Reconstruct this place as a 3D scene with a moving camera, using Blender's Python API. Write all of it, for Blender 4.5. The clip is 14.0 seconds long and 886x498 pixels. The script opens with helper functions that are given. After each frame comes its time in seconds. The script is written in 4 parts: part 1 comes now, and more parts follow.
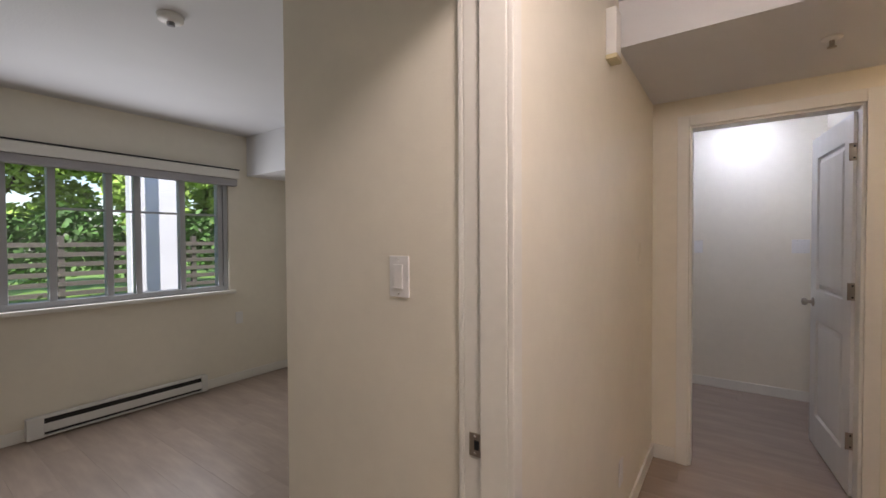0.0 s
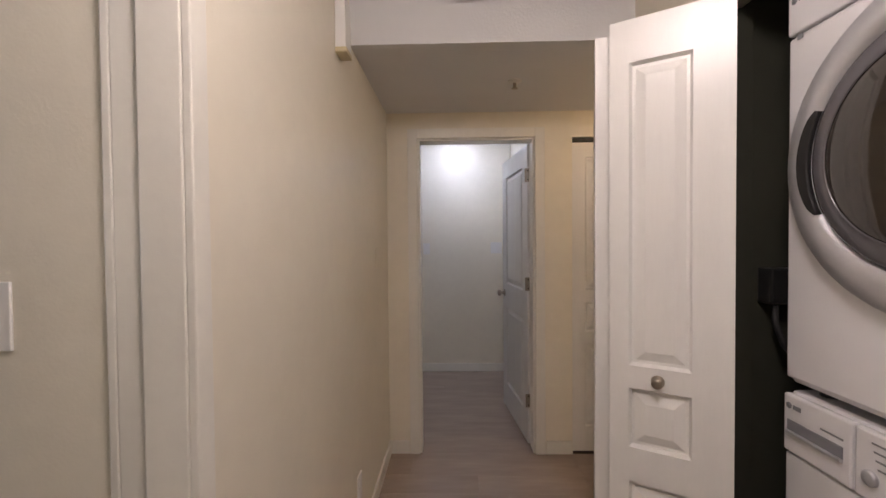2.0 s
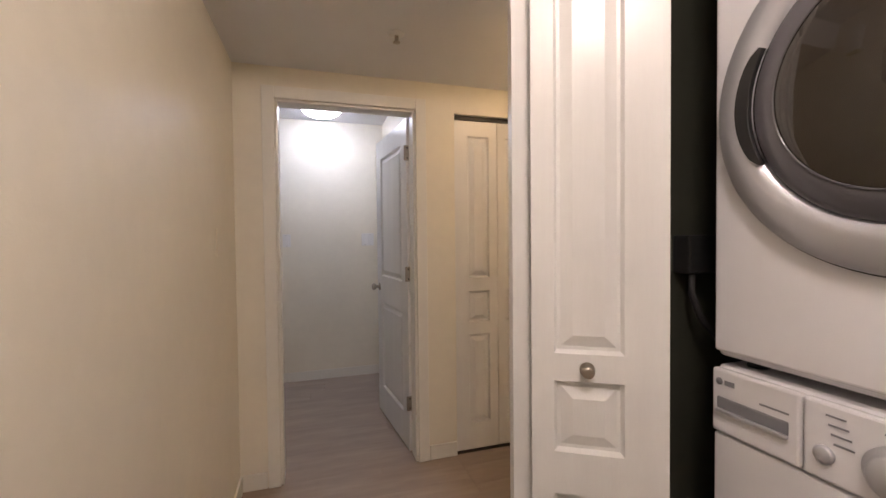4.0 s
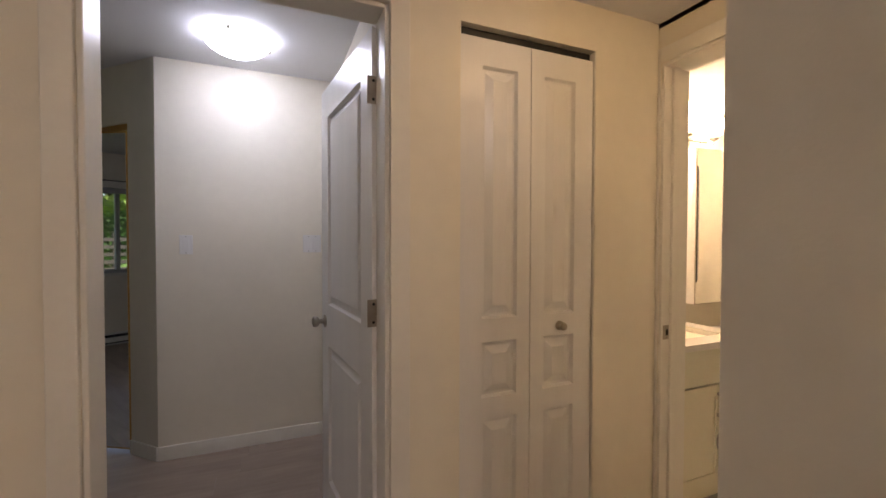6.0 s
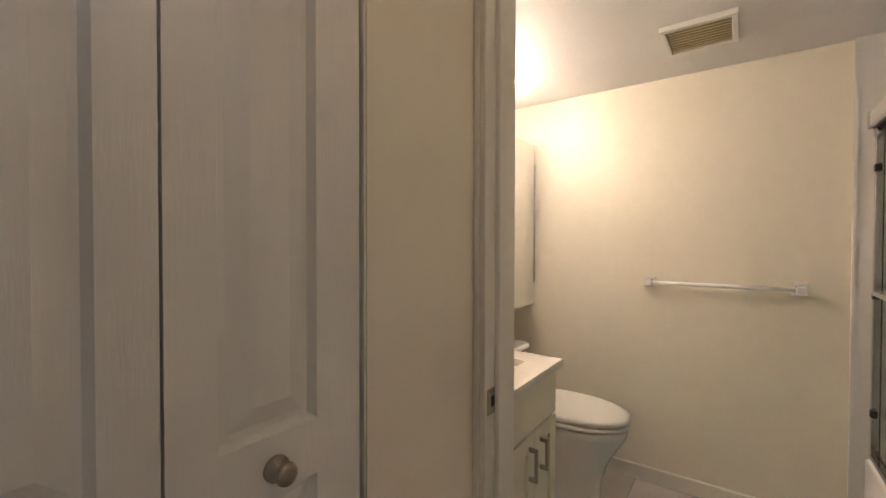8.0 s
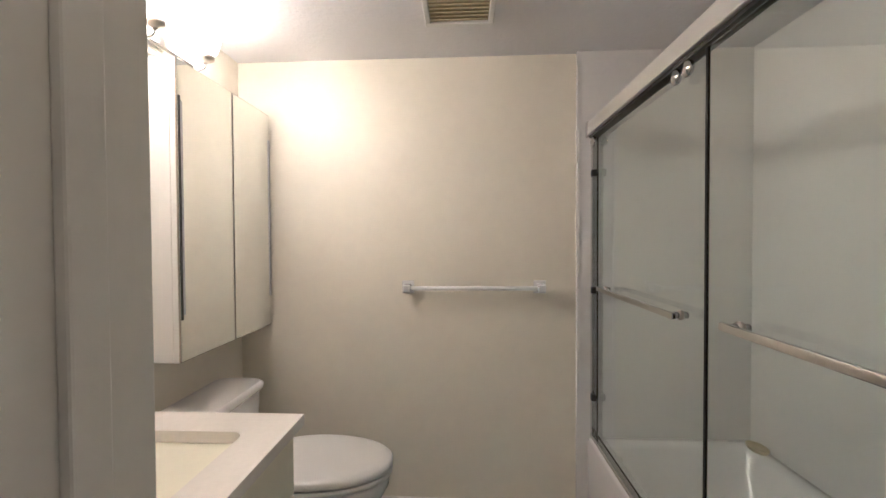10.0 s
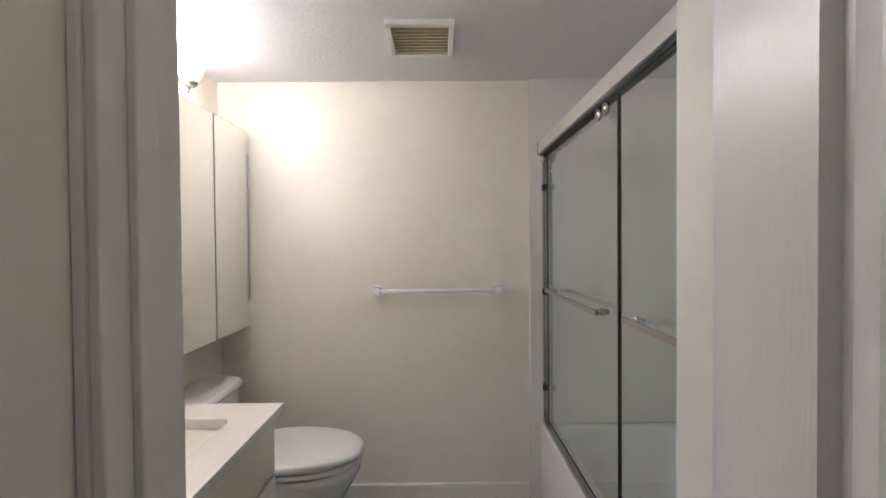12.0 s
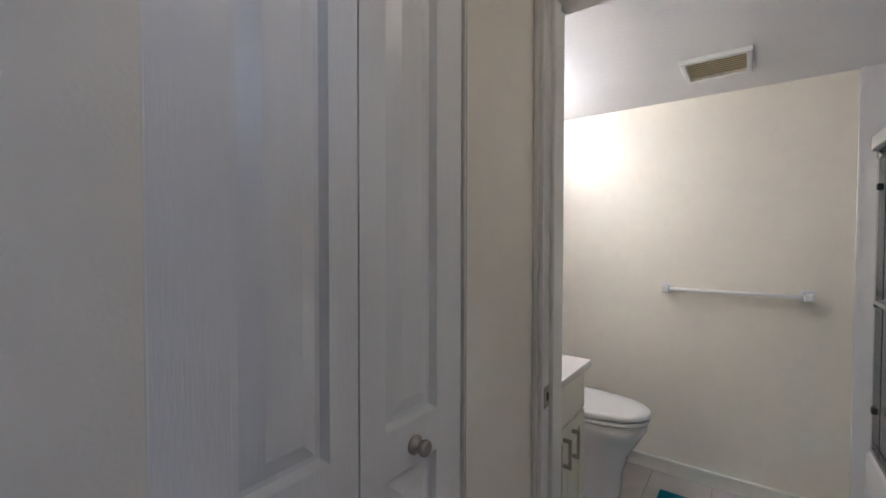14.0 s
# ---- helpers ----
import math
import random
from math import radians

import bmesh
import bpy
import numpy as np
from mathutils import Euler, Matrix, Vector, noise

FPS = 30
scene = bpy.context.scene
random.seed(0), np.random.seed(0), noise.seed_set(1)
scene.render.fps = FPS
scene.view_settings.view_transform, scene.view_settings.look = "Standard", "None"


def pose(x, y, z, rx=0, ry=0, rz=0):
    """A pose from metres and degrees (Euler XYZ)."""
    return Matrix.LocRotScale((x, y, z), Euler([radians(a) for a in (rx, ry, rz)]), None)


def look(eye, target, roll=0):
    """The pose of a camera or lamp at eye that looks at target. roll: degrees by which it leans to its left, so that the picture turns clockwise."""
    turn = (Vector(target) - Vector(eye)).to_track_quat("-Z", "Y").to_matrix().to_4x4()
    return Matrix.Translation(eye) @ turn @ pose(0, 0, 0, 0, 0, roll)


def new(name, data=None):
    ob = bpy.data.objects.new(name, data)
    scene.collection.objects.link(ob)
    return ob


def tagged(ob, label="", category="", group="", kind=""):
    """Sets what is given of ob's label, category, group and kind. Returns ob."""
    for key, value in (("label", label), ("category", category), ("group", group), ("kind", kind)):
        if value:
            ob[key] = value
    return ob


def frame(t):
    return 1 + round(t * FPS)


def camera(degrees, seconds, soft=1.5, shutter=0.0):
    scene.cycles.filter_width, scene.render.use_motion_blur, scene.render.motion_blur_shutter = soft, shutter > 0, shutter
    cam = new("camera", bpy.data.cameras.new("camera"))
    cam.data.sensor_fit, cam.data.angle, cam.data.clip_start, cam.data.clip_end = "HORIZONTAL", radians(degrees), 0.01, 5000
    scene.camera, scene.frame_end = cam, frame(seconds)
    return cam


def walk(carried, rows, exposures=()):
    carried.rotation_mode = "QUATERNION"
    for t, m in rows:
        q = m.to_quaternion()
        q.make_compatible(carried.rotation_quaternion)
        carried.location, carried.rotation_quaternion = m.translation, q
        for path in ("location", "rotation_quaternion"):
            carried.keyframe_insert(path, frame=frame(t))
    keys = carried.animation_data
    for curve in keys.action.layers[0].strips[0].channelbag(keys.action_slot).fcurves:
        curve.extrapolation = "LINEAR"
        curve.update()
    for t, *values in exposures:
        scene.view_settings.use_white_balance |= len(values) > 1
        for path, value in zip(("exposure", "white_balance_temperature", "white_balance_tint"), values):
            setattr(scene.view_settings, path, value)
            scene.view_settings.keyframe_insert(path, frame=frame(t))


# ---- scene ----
cam = camera(94.0, 14.0)
PATH = [
    (0, (0.178, 0.146, 1.365), (-0.977, 1.778, 1.324), -0.3),
    (0.5, (0.223, 0.163, 1.373), (-0.671, 1.952, 1.327), -0.3),
    (1, (0.227, 0.198, 1.367), (-0.382, 2.102, 1.325), -0.4),
    (1.5, (0.211, 0.271, 1.369), (-0.117, 2.244, 1.326), -0.4),
    (2, (0.181, 0.353, 1.386), (0.129, 2.352, 1.343), -0.5),
    (2.5, (0.17, 0.403, 1.391), (0.36, 2.394, 1.349), -0.5),
    (3, (0.151, 0.451, 1.379), (0.538, 2.412, 1.335), -0.5),
    (3.5, (0.122, 0.532, 1.339), (0.643, 2.463, 1.295), -0.5),
    (4, (0.144, 0.69, 1.296), (0.734, 2.6, 1.248), -0.6),
    (4.2, (0.153, 0.783, 1.294), (0.765, 2.687, 1.242), -0.5),
    (6.3, (0.443, 1.939, 1.331), (1.286, 3.752, 1.29), 0.1),
    (6.5, (0.501, 2.03, 1.332), (1.41, 3.811, 1.288), 0.0),
    (7, (0.641, 2.242, 1.329), (1.76, 3.899, 1.278), 0.1),
    (7.5, (0.811, 2.409, 1.327), (2.188, 3.859, 1.285), 0.3),
    (8, (1.04, 2.533, 1.309), (2.661, 3.704, 1.277), 0.1),
    (8.5, (1.25, 2.596, 1.3), (3.055, 3.456, 1.265), -0.1),
    (9, (1.414, 2.67, 1.321), (3.34, 3.207, 1.281), -0.2),
    (11.5, (1.603, 2.648, 1.315), (3.602, 2.572, 1.28), -0.4),
    (12, (1.369, 2.614, 1.345), (3.368, 2.598, 1.313), -0.5),
    (12.5, (1.159, 2.591, 1.371), (3.155, 2.706, 1.327), -0.3),
    (13, (1.005, 2.591, 1.379), (2.97, 2.961, 1.337), -0.1),
    (13.5, (0.884, 2.573, 1.363), (2.739, 3.321, 1.33), 0.3),
    (14, (0.791, 2.546, 1.38), (2.395, 3.740, 1.333), 0.1),
]
EXPOSURES = [(0.0, 0.9, 6450, 19), (2.0, 0.75, 6450, 19), (4.2, 1.08, 6750, 19), (6.5, 0.6, 6900, 21), (8.0, 0.28, 5500, 15), (9.0, 0.25, 5000, 14), (11.5, 0.15, 4600, 15), (14.0, 0.25, 4350, 13)]
walk(cam, [(t, look(eye, target, roll)) for t, eye, target, roll in PATH], EXPOSURES)

# ---- world and large lights ----
world = bpy.data.worlds.new("sky")
scene.world = world
world.use_nodes = True
wn = world.node_tree
sky = wn.nodes.new("ShaderNodeTexSky")
sky.sky_type, sky.sun_disc = "NISHITA", False
sky.sun_elevation, sky.sun_rotation = radians(48), radians(127)
wn.links.new(sky.outputs["Color"], wn.nodes["Background"].inputs["Color"])
wn.nodes["Background"].inputs["Strength"].default_value = 0.13
sun = new("sun", bpy.data.lights.new("sun", "SUN"))
sun.data.energy, sun.data.angle, sun.data.color = 4.0, radians(0.5), (1.0, 0.95, 0.88)
sun.matrix_world = look((8.0, -6.0, 11.0), (0.0, 0.0, 0.0))


ENTRY_GLOW, BATH_GLOW, HALL_GLOW = (0.74, 0.82, 1.0), (1.0, 0.75, 0.48), (1.0, 0.895, 0.82)
for wy, wide in ((1.15, 2.0),):
    # skylight that enters by the window openings
    ob = new("window_daylight", bpy.data.lights.new("window_daylight", "AREA"))
    ob.data.shape, ob.data.size, ob.data.size_y, ob.data.energy, ob.data.color = "RECTANGLE", wide, 0.95, 5.5 * wide, (0.93, 0.98, 1.0)
    ob.matrix_world = look((-3.79, wy, 1.43), (-2.0, wy, 1.25))


# ---- materials ----
def material(name, color, rough=0.5, metal=0.0, grain=0.0, scale=40.0, bump=0.0, bump_scale=200.0, dirt=0.0, coat=0.0, stretch=(1, 1, 1), island=0.0, piece=0.0):
    """A painted or solid surface: base colour, fine grain, large soft wear, relief."""
    m = bpy.data.materials.new(name)
    m.use_nodes = True
    t, b = m.node_tree, m.node_tree.nodes["Principled BSDF"]
    b.inputs["Roughness"].default_value, b.inputs["Metallic"].default_value = rough, metal
    b.inputs["Coat Weight"].default_value = coat
    co = t.nodes.new("ShaderNodeTexCoord")
    mp = t.nodes.new("ShaderNodeMapping")
    mp.inputs["Scale"].default_value = stretch
    t.links.new(co.outputs["Object"], mp.inputs["Vector"])
    src = None

    def tint(prev, noise_scale, amount, detail):
        n = t.nodes.new("ShaderNodeTexNoise")
        n.inputs["Scale"].default_value, n.inputs["Detail"].default_value = noise_scale, detail
        t.links.new(mp.outputs["Vector"], n.inputs["Vector"])
        r = t.nodes.new("ShaderNodeMapRange")
        r.inputs["From Min"].default_value, r.inputs["From Max"].default_value = 0.3, 0.7
        r.inputs["To Min"].default_value, r.inputs["To Max"].default_value = 1 - amount, 1 + amount * 0.4
        t.links.new(n.outputs["Fac"], r.inputs["Value"])
        v = t.nodes.new("ShaderNodeVectorMath")
        v.operation = "SCALE"
        t.links.new(r.outputs["Result"], v.inputs["Scale"])
        if prev is None:
            v.inputs[0].default_value = color
        else:
            t.links.new(prev, v.inputs[0])
        return v.outputs["Vector"]

    if dirt:
        src = tint(src, 1.7, dirt, 4)
    if grain:
        src = tint(src, scale, grain, 5)
    if piece or island:
        if piece:
            info = t.nodes.new("ShaderNodeObjectInfo")
        else:
            info = t.nodes.new("ShaderNodeNewGeometry")
        r = t.nodes.new("ShaderNodeMapRange")
        k = piece or island
        r.inputs["To Min"].default_value, r.inputs["To Max"].default_value = 1 - k, 1 + k
        t.links.new(info.outputs["Random" if piece else "Random Per Island"], r.inputs["Value"])
        v = t.nodes.new("ShaderNodeVectorMath")
        v.operation = "SCALE"
        t.links.new(r.outputs["Result"], v.inputs["Scale"])
        if src is None:
            v.inputs[0].default_value = color
        else:
            t.links.new(src, v.inputs[0])
        src = v.outputs["Vector"]
    if src is None:
        b.inputs["Base Color"].default_value = (*color, 1)
    else:
        t.links.new(src, b.inputs["Base Color"])
    if bump:
        n = t.nodes.new("ShaderNodeTexNoise")
        n.inputs["Scale"].default_value, n.inputs["Detail"].default_value = bump_scale, 3
        t.links.new(mp.outputs["Vector"], n.inputs["Vector"])
        u = t.nodes.new("ShaderNodeBump")
        u.inputs["Strength"].default_value, u.inputs["Distance"].default_value = bump, 0.004
        t.links.new(n.outputs["Fac"], u.inputs["Height"])
        t.links.new(u.outputs["Normal"], b.inputs["Normal"])
    return m


def glass(name, color, rough=0.0):
    m = bpy.data.materials.new(name)
    m.use_nodes = True
    b = m.node_tree.nodes["Principled BSDF"]
    b.inputs["Base Color"].default_value = (*color, 1)
    b.inputs["Transmission Weight"].default_value, b.inputs["Roughness"].default_value, b.inputs["IOR"].default_value = 1.0, rough, 1.45
    return m


def glow(name, color, strength):
    m = bpy.data.materials.new(name)
    m.use_nodes = True
    b = m.node_tree.nodes["Principled BSDF"]
    b.inputs["Base Color"].default_value = (0.85, 0.85, 0.85, 1)
    b.inputs["Emission Color"].default_value, b.inputs["Emission Strength"].default_value = (*color, 1), strength
    return m


WALL = material("cream_wall_paint", (0.80, 0.75, 0.64), 0.42, dirt=0.05, grain=0.02, scale=18, bump=0.10, bump_scale=160)
CEILING = material("white_ceiling_paint", (0.74, 0.74, 0.75), 0.75, dirt=0.04, bump=0.25, bump_scale=90)
STUCCO = material("textured_ceiling_paint", (0.80, 0.79, 0.80), 0.7, dirt=0.05, bump=0.5, bump_scale=52)
TRIM = material("white_trim_paint", (0.78, 0.76, 0.70), 0.32, dirt=0.04, grain=0.02, bump=0.05, bump_scale=120)
DOOR = material("white_door_paint", (0.78, 0.77, 0.75), 0.28, dirt=0.05, grain=0.015, scale=30, bump=0.11, bump_scale=60, stretch=(6, 6, 0.6))
PLANK = material("grey_brown_laminate", (0.37, 0.29, 0.235), 0.38, dirt=0.18, grain=0.13, scale=5, bump=0.05, bump_scale=60, stretch=(0.8, 5, 1), piece=0.05)
SUBFLOOR = material("dark_floor_joint", (0.06, 0.05, 0.045), 0.8, grain=0.1)
TILE = material("veined_white_floor_tile", (0.62, 0.58, 0.54), 0.22, dirt=0.14, grain=0.10, scale=6, piece=0.04)
GROUT = material("grey_grout", (0.36, 0.34, 0.32), 0.85, grain=0.1)
SURROUND = material("white_acrylic_surround", (0.79, 0.77, 0.755), 0.25, dirt=0.04, grain=0.02)
CERAMIC = material("white_ceramic", (0.80, 0.78, 0.78), 0.10, dirt=0.03, coat=0.4)
QUARTZ = material("white_quartz", (0.80, 0.76, 0.72), 0.22, dirt=0.03, grain=0.03, scale=60)
CABINET = material("cream_cabinet_paint", (0.74, 0.71, 0.58), 0.35, dirt=0.04, grain=0.02)
MIRRORFACE = material("mirror_glass", (0.86, 0.87, 0.85), 0.02, metal=1.0)
CHROME = material("chrome", (0.62, 0.61, 0.60), 0.12, metal=1.0, dirt=0.05)
ALUMINIUM = material("satin_aluminium", (0.72, 0.71, 0.70), 0.38, metal=0.7, dirt=0.05)
NICKEL = material("brushed_nickel", (0.45, 0.40, 0.34), 0.30, metal=1.0, dirt=0.12, grain=0.06)
BRASS = material("brass_track", (0.62, 0.36, 0.12), 0.35, metal=0.8, dirt=0.1)
DARK = material("black_plastic", (0.012, 0.012, 0.012), 0.45, dirt=0.2)
CORD = material("black_rubber_cord", (0.015, 0.014, 0.014), 0.6, dirt=0.2)
ALMOND = material("almond_plastic", (0.62, 0.53, 0.33), 0.45, dirt=0.06)
FANBACK = material("brown_fan_recess", (0.40, 0.34, 0.22), 0.8, dirt=0.15)
WHITEPLASTIC = material("white_plastic", (0.78, 0.77, 0.75), 0.35, dirt=0.04)
APPLIANCE = material("white_enamel", (0.74, 0.73, 0.75), 0.25, dirt=0.03, coat=0.3)
SILVER = material("silver_plastic", (0.56, 0.56, 0.59), 0.40, metal=0.55, dirt=0.05)
GREYMARK = material("grey_print", (0.22, 0.22, 0.24), 0.5, dirt=0.1)
SMOKED = material("smoked_door_glass", (0.026, 0.020, 0.015), 0.05, dirt=0.3, coat=0.3)
CLEARRIM = material("clear_plastic_rim", (0.10, 0.095, 0.105), 0.16, dirt=0.2)
SHOWERGLASS = glass("shower_glass", (0.91, 0.965, 0.925))
WINDOWGLASS = glass("window_glass", (0.95, 0.98, 0.97))
VINYL = material("grey_white_vinyl", (0.42, 0.43, 0.45), 0.4, dirt=0.06)
BLIND = material("grey_blind_fabric", (0.40, 0.39, 0.41), 0.7, dirt=0.06, grain=0.08, scale=90)
HEATER = material("white_heater_steel", (0.72, 0.71, 0.68), 0.35, dirt=0.06)
RUG = material("teal_cotton_rug", (0.015, 0.20, 0.27), 0.95, dirt=0.12, grain=0.25, scale=140, bump=0.8, bump_scale=300)
# near-black olive for the laundry closet's walls and inner jamb
CLOSETDARK = material("near_black_olive_wall", (0.030, 0.031, 0.021), 0.6, dirt=0.08, bump=0.1)
LAWN = material("lawn", (0.17, 0.32, 0.05), 0.9, dirt=0.2, grain=0.35, scale=30)
LEAF = material("green_leaf", (0.26, 0.40, 0.075), 0.6, island=0.4)
HEDGELEAF = material("hedge_leaf", (0.06, 0.14, 0.03), 0.6, island=0.5)
BARK = material("bark", (0.10, 0.07, 0.05), 0.9, grain=0.3, scale=20, bump=0.5)
FENCEWOOD = material("weathered_fence", (0.085, 0.07, 0.06), 0.8, grain=0.2, scale=15, piece=0.15)
STUCCOPOST = material("white_post_paint", (0.62, 0.63, 0.66), 0.6, dirt=0.06)
CONCRETE = material("pale_concrete", (0.42, 0.40, 0.38), 0.85, dirt=0.12, grain=0.1, bump=0.2)
LAMPGLASS = glow("lit_dome_glass", ENTRY_GLOW, 15.0)
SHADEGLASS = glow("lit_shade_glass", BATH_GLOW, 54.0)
# right-hand shade dimmed to soften its bright patch on the east wall
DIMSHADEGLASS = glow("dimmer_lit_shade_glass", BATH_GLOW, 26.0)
BULBGLASS = glow("lit_bulb_glass", BATH_GLOW, 1200.0)
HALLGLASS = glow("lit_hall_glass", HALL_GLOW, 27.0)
# glow of the added fill lamp that warms the hall's end
ALCOVEFILL = glow("alcove_fill_glow", (1.0, 0.69, 0.36), 7.5)


# ---- building blocks ----
def add_box(bm, x0, x1, y0, y1, z0, z1, bevel=0.0, m=None):
    r = bmesh.ops.create_cube(bm, size=1)
    bmesh.ops.transform(bm, matrix=Matrix.Translation(((x0 + x1) / 2, (y0 + y1) / 2, (z0 + z1) / 2)) @ Matrix.Diagonal((abs(x1 - x0), abs(y1 - y0), abs(z1 - z0), 1)), verts=r["verts"])
    vs = r["verts"]
    if bevel:
        es = list({e for v in vs for e in v.link_edges})
        g = bmesh.ops.bevel(bm, geom=es, offset=bevel, segments=2, affect="EDGES", profile=0.5)
        vs = list({v for f in g["faces"] for v in f.verts} | {v for v in vs if v.is_valid})
    if m is not None:
        bmesh.ops.transform(bm, matrix=m, verts=vs)
    return bm


def block(x0, x1, y0, y1, z0, z1, bevel=0.0):
    return add_box(bmesh.new(), x0, x1, y0, y1, z0, z1, bevel)


def blocks(rows, bevel=0.0):
    bm = bmesh.new()
    for r in rows:
        add_box(bm, *r, bevel=bevel)
    return bm


def lathe(profile, segs=40, m=None, sx=1.0, sy=1.0):
    """Turns a profile of (radius, height) about z."""
    bm, rings = bmesh.new(), []
    for r, hgt in profile:
        if r < 1e-6:
            rings.append([bm.verts.new((0, 0, hgt))])
        else:
            rings.append([bm.verts.new((r * sx * math.cos(2 * math.pi * i / segs), r * sy * math.sin(2 * math.pi * i / segs), hgt)) for i in range(segs)])
    for a, b in zip(rings, rings[1:]):
        for i in range(segs):
            j = (i + 1) % segs
            if len(a) == 1 and len(b) > 1:
                bm.faces.new((a[0], b[i], b[j]))
            elif len(b) == 1 and len(a) > 1:
                bm.faces.new((a[i], a[j], b[0]))
            elif len(a) > 1:
                bm.faces.new((a[i], a[j], b[j], b[i]))
    bmesh.ops.recalc_face_normals(bm, faces=bm.faces)
    if m is not None:
        bmesh.ops.transform(bm, matrix=m, verts=bm.verts)
    for f in bm.faces:
        f.smooth = True
    return bm


def tube(points, r, segs=12):
    """A round bar along a line of points."""
    bm, rings = bmesh.new(), []
    pts = [Vector(p) for p in points]
    for i, p in enumerate(pts):
        d = (pts[min(i + 1, len(pts) - 1)] - pts[max(i - 1, 0)]).normalized()
        q = d.to_track_quat("Z", "X")
        rings.append([bm.verts.new(p + q @ Vector((r * math.cos(2 * math.pi * k / segs), r * math.sin(2 * math.pi * k / segs), 0))) for k in range(segs)])
    for a, b in zip(rings, rings[1:]):
        for k in range(segs):
            j = (k + 1) % segs
            bm.faces.new((a[k], a[j], b[j], b[k]))
    bm.faces.new(rings[0][::-1]), bm.faces.new(rings[-1])
    bmesh.ops.recalc_face_normals(bm, faces=bm.faces)
    for f in bm.faces:
        f.smooth = len(f.verts) == 4
    return bm


def loft(outlines):
    """Joins closed outlines of equal length, capped at both ends."""
    bm = bmesh.new()
    rings = [[bm.verts.new(p) for p in o] for o in outlines]
    n = len(rings[0])
    for a, b in zip(rings, rings[1:]):
        for k in range(n):
            j = (k + 1) % n
            bm.faces.new((a[k], a[j], b[j], b[k]))
    bm.faces.new(rings[0][::-1]), bm.faces.new(rings[-1])
    bmesh.ops.recalc_face_normals(bm, faces=bm.faces)
    for f in bm.faces:
        f.smooth = len(f.verts) == 4
    return bm


def as_mesh(name, bm, mat):
    me = bpy.data.meshes.new(name)
    bm.to_mesh(me)
    bm.free()
    me.materials.append(mat)
    return me


def part(name, bm, mat, parent, label=""):
    ob = new(name, as_mesh(name, bm, mat))
    ob.parent = parent
    return tagged(ob, label)


def thing(name, label, category, m=None, group=""):
    ob = new(name)
    if m is not None:
        ob.matrix_world = m
    return tagged(ob, label, category, group)


def solid(name, bm, mat, label, category, group=""):
    return tagged(new(name, as_mesh(name, bm, mat)), label, category, group)


def structure(name, bm, mat, label=""):
    return tagged(new(name, as_mesh(name, bm, mat)), label, name.split("_")[0], "", "structure")


def join(bm, other):
    me = bpy.data.meshes.new("joint")
    other.to_mesh(me)
    other.free()
    bm.from_mesh(me)
    bpy.data.meshes.remove(me)
    return bm


# ---- the plan ----
XL, YF = -0.245, 3.012            # hall's long wall and end wall
XB, YV, XW = 1.965, 3.755, 3.522   # bathroom: door wall, vanity wall, far wall
XC = 0.93                          # laundry closet's front
TOP, SOFFIT, BATHTOP = 2.40, 2.20, 2.18
WINX = -3.80

# floors under the planks, and the bathroom's
structure("floor", blocks([(-3.8, 0.93, -1.3, 3.012, -0.12, -0.006), (0.93, 1.875, -0.2, 3.012, -0.12, -0.006), (-3.8, 1.0, 3.012, 6.1, -0.12, -0.006), (1.0, 1.7, 3.012, 3.7, -0.12, -0.006)]), SUBFLOOR, "dark joints between grey-brown laminate planks")
bath_floor = structure("floor_bathroom", block(1.875, 3.56, 1.3, 3.80, -0.12, -0.006), GROUT, "grey grout between large pale floor tiles")

# walls
structure("wall_hall_west", blocks([(-0.37, XL, 1.022, 3.012, 0, TOP), (-0.37, XL, 0.14, 1.022, 2.05, TOP), (-0.37, XL, -1.2, 0.14, 0, TOP)]), WALL, "cream painted hall wall with a bedroom doorway")
structure("wall_bedroom_stub", blocks([(-1.125, -0.37, 1.022, 2.90, 0, TOP)]), WALL, "cream painted bedroom wall")
structure("wall_hall_end", blocks([(XL - 0.1, -0.048, YF, YF + 0.11, 0, TOP), (-0.048, 0.700, YF, YF + 0.11, 2.035, TOP), (0.700, 0.936, YF, YF + 0.11, 0, TOP), (0.936, 1.498, YF, YF + 0.11, 2.035, TOP), (1.498, 1.82, YF, YF + 0.11, 0, TOP)]), WALL, "cream wall at the end of the hall")
structure("wall_bedroom_north", block(-3.8, XL - 0.1, 2.90, YF + 0.11, 0, TOP), WALL, "cream wall")
structure("wall_hall_east", blocks([(XC, XC + 0.09, 1.55, 2.16, 0, TOP), (XC, XC + 0.09, 0.45, 1.55, 2.05, TOP), (XC, XC + 0.09, -1.2, 0.45, 0, TOP)]), WALL, "cream wall with the laundry closet opening")
structure("wall_alcove", block(XC + 0.09, 1.82, 2.06, 2.16, 0, TOP), WALL, "cream alcove wall behind the bathroom door")
structure("wall_bathroom_west", blocks([(1.82, XB, 2.997, 3.80, 0, TOP), (1.82, XB, 2.262, 2.997, 2.035, TOP), (1.82, XB, 1.25, 2.262, 0, TOP)]), WALL, "cream bathroom wall with the doorway")
structure("wall_bathroom_north", block(XB, 3.62, YV, 3.85, 0, TOP), WALL, "cream vanity wall")
structure("wall_bathroom_east", block(XW, 3.62, 1.25, YV, 0, TOP), WALL, "cream bathroom wall with a towel bar")
structure("wall_bathroom_south", block(XB, XW, 1.25, 1.345, 0, TOP), SURROUND, "wall behind the bathtub")
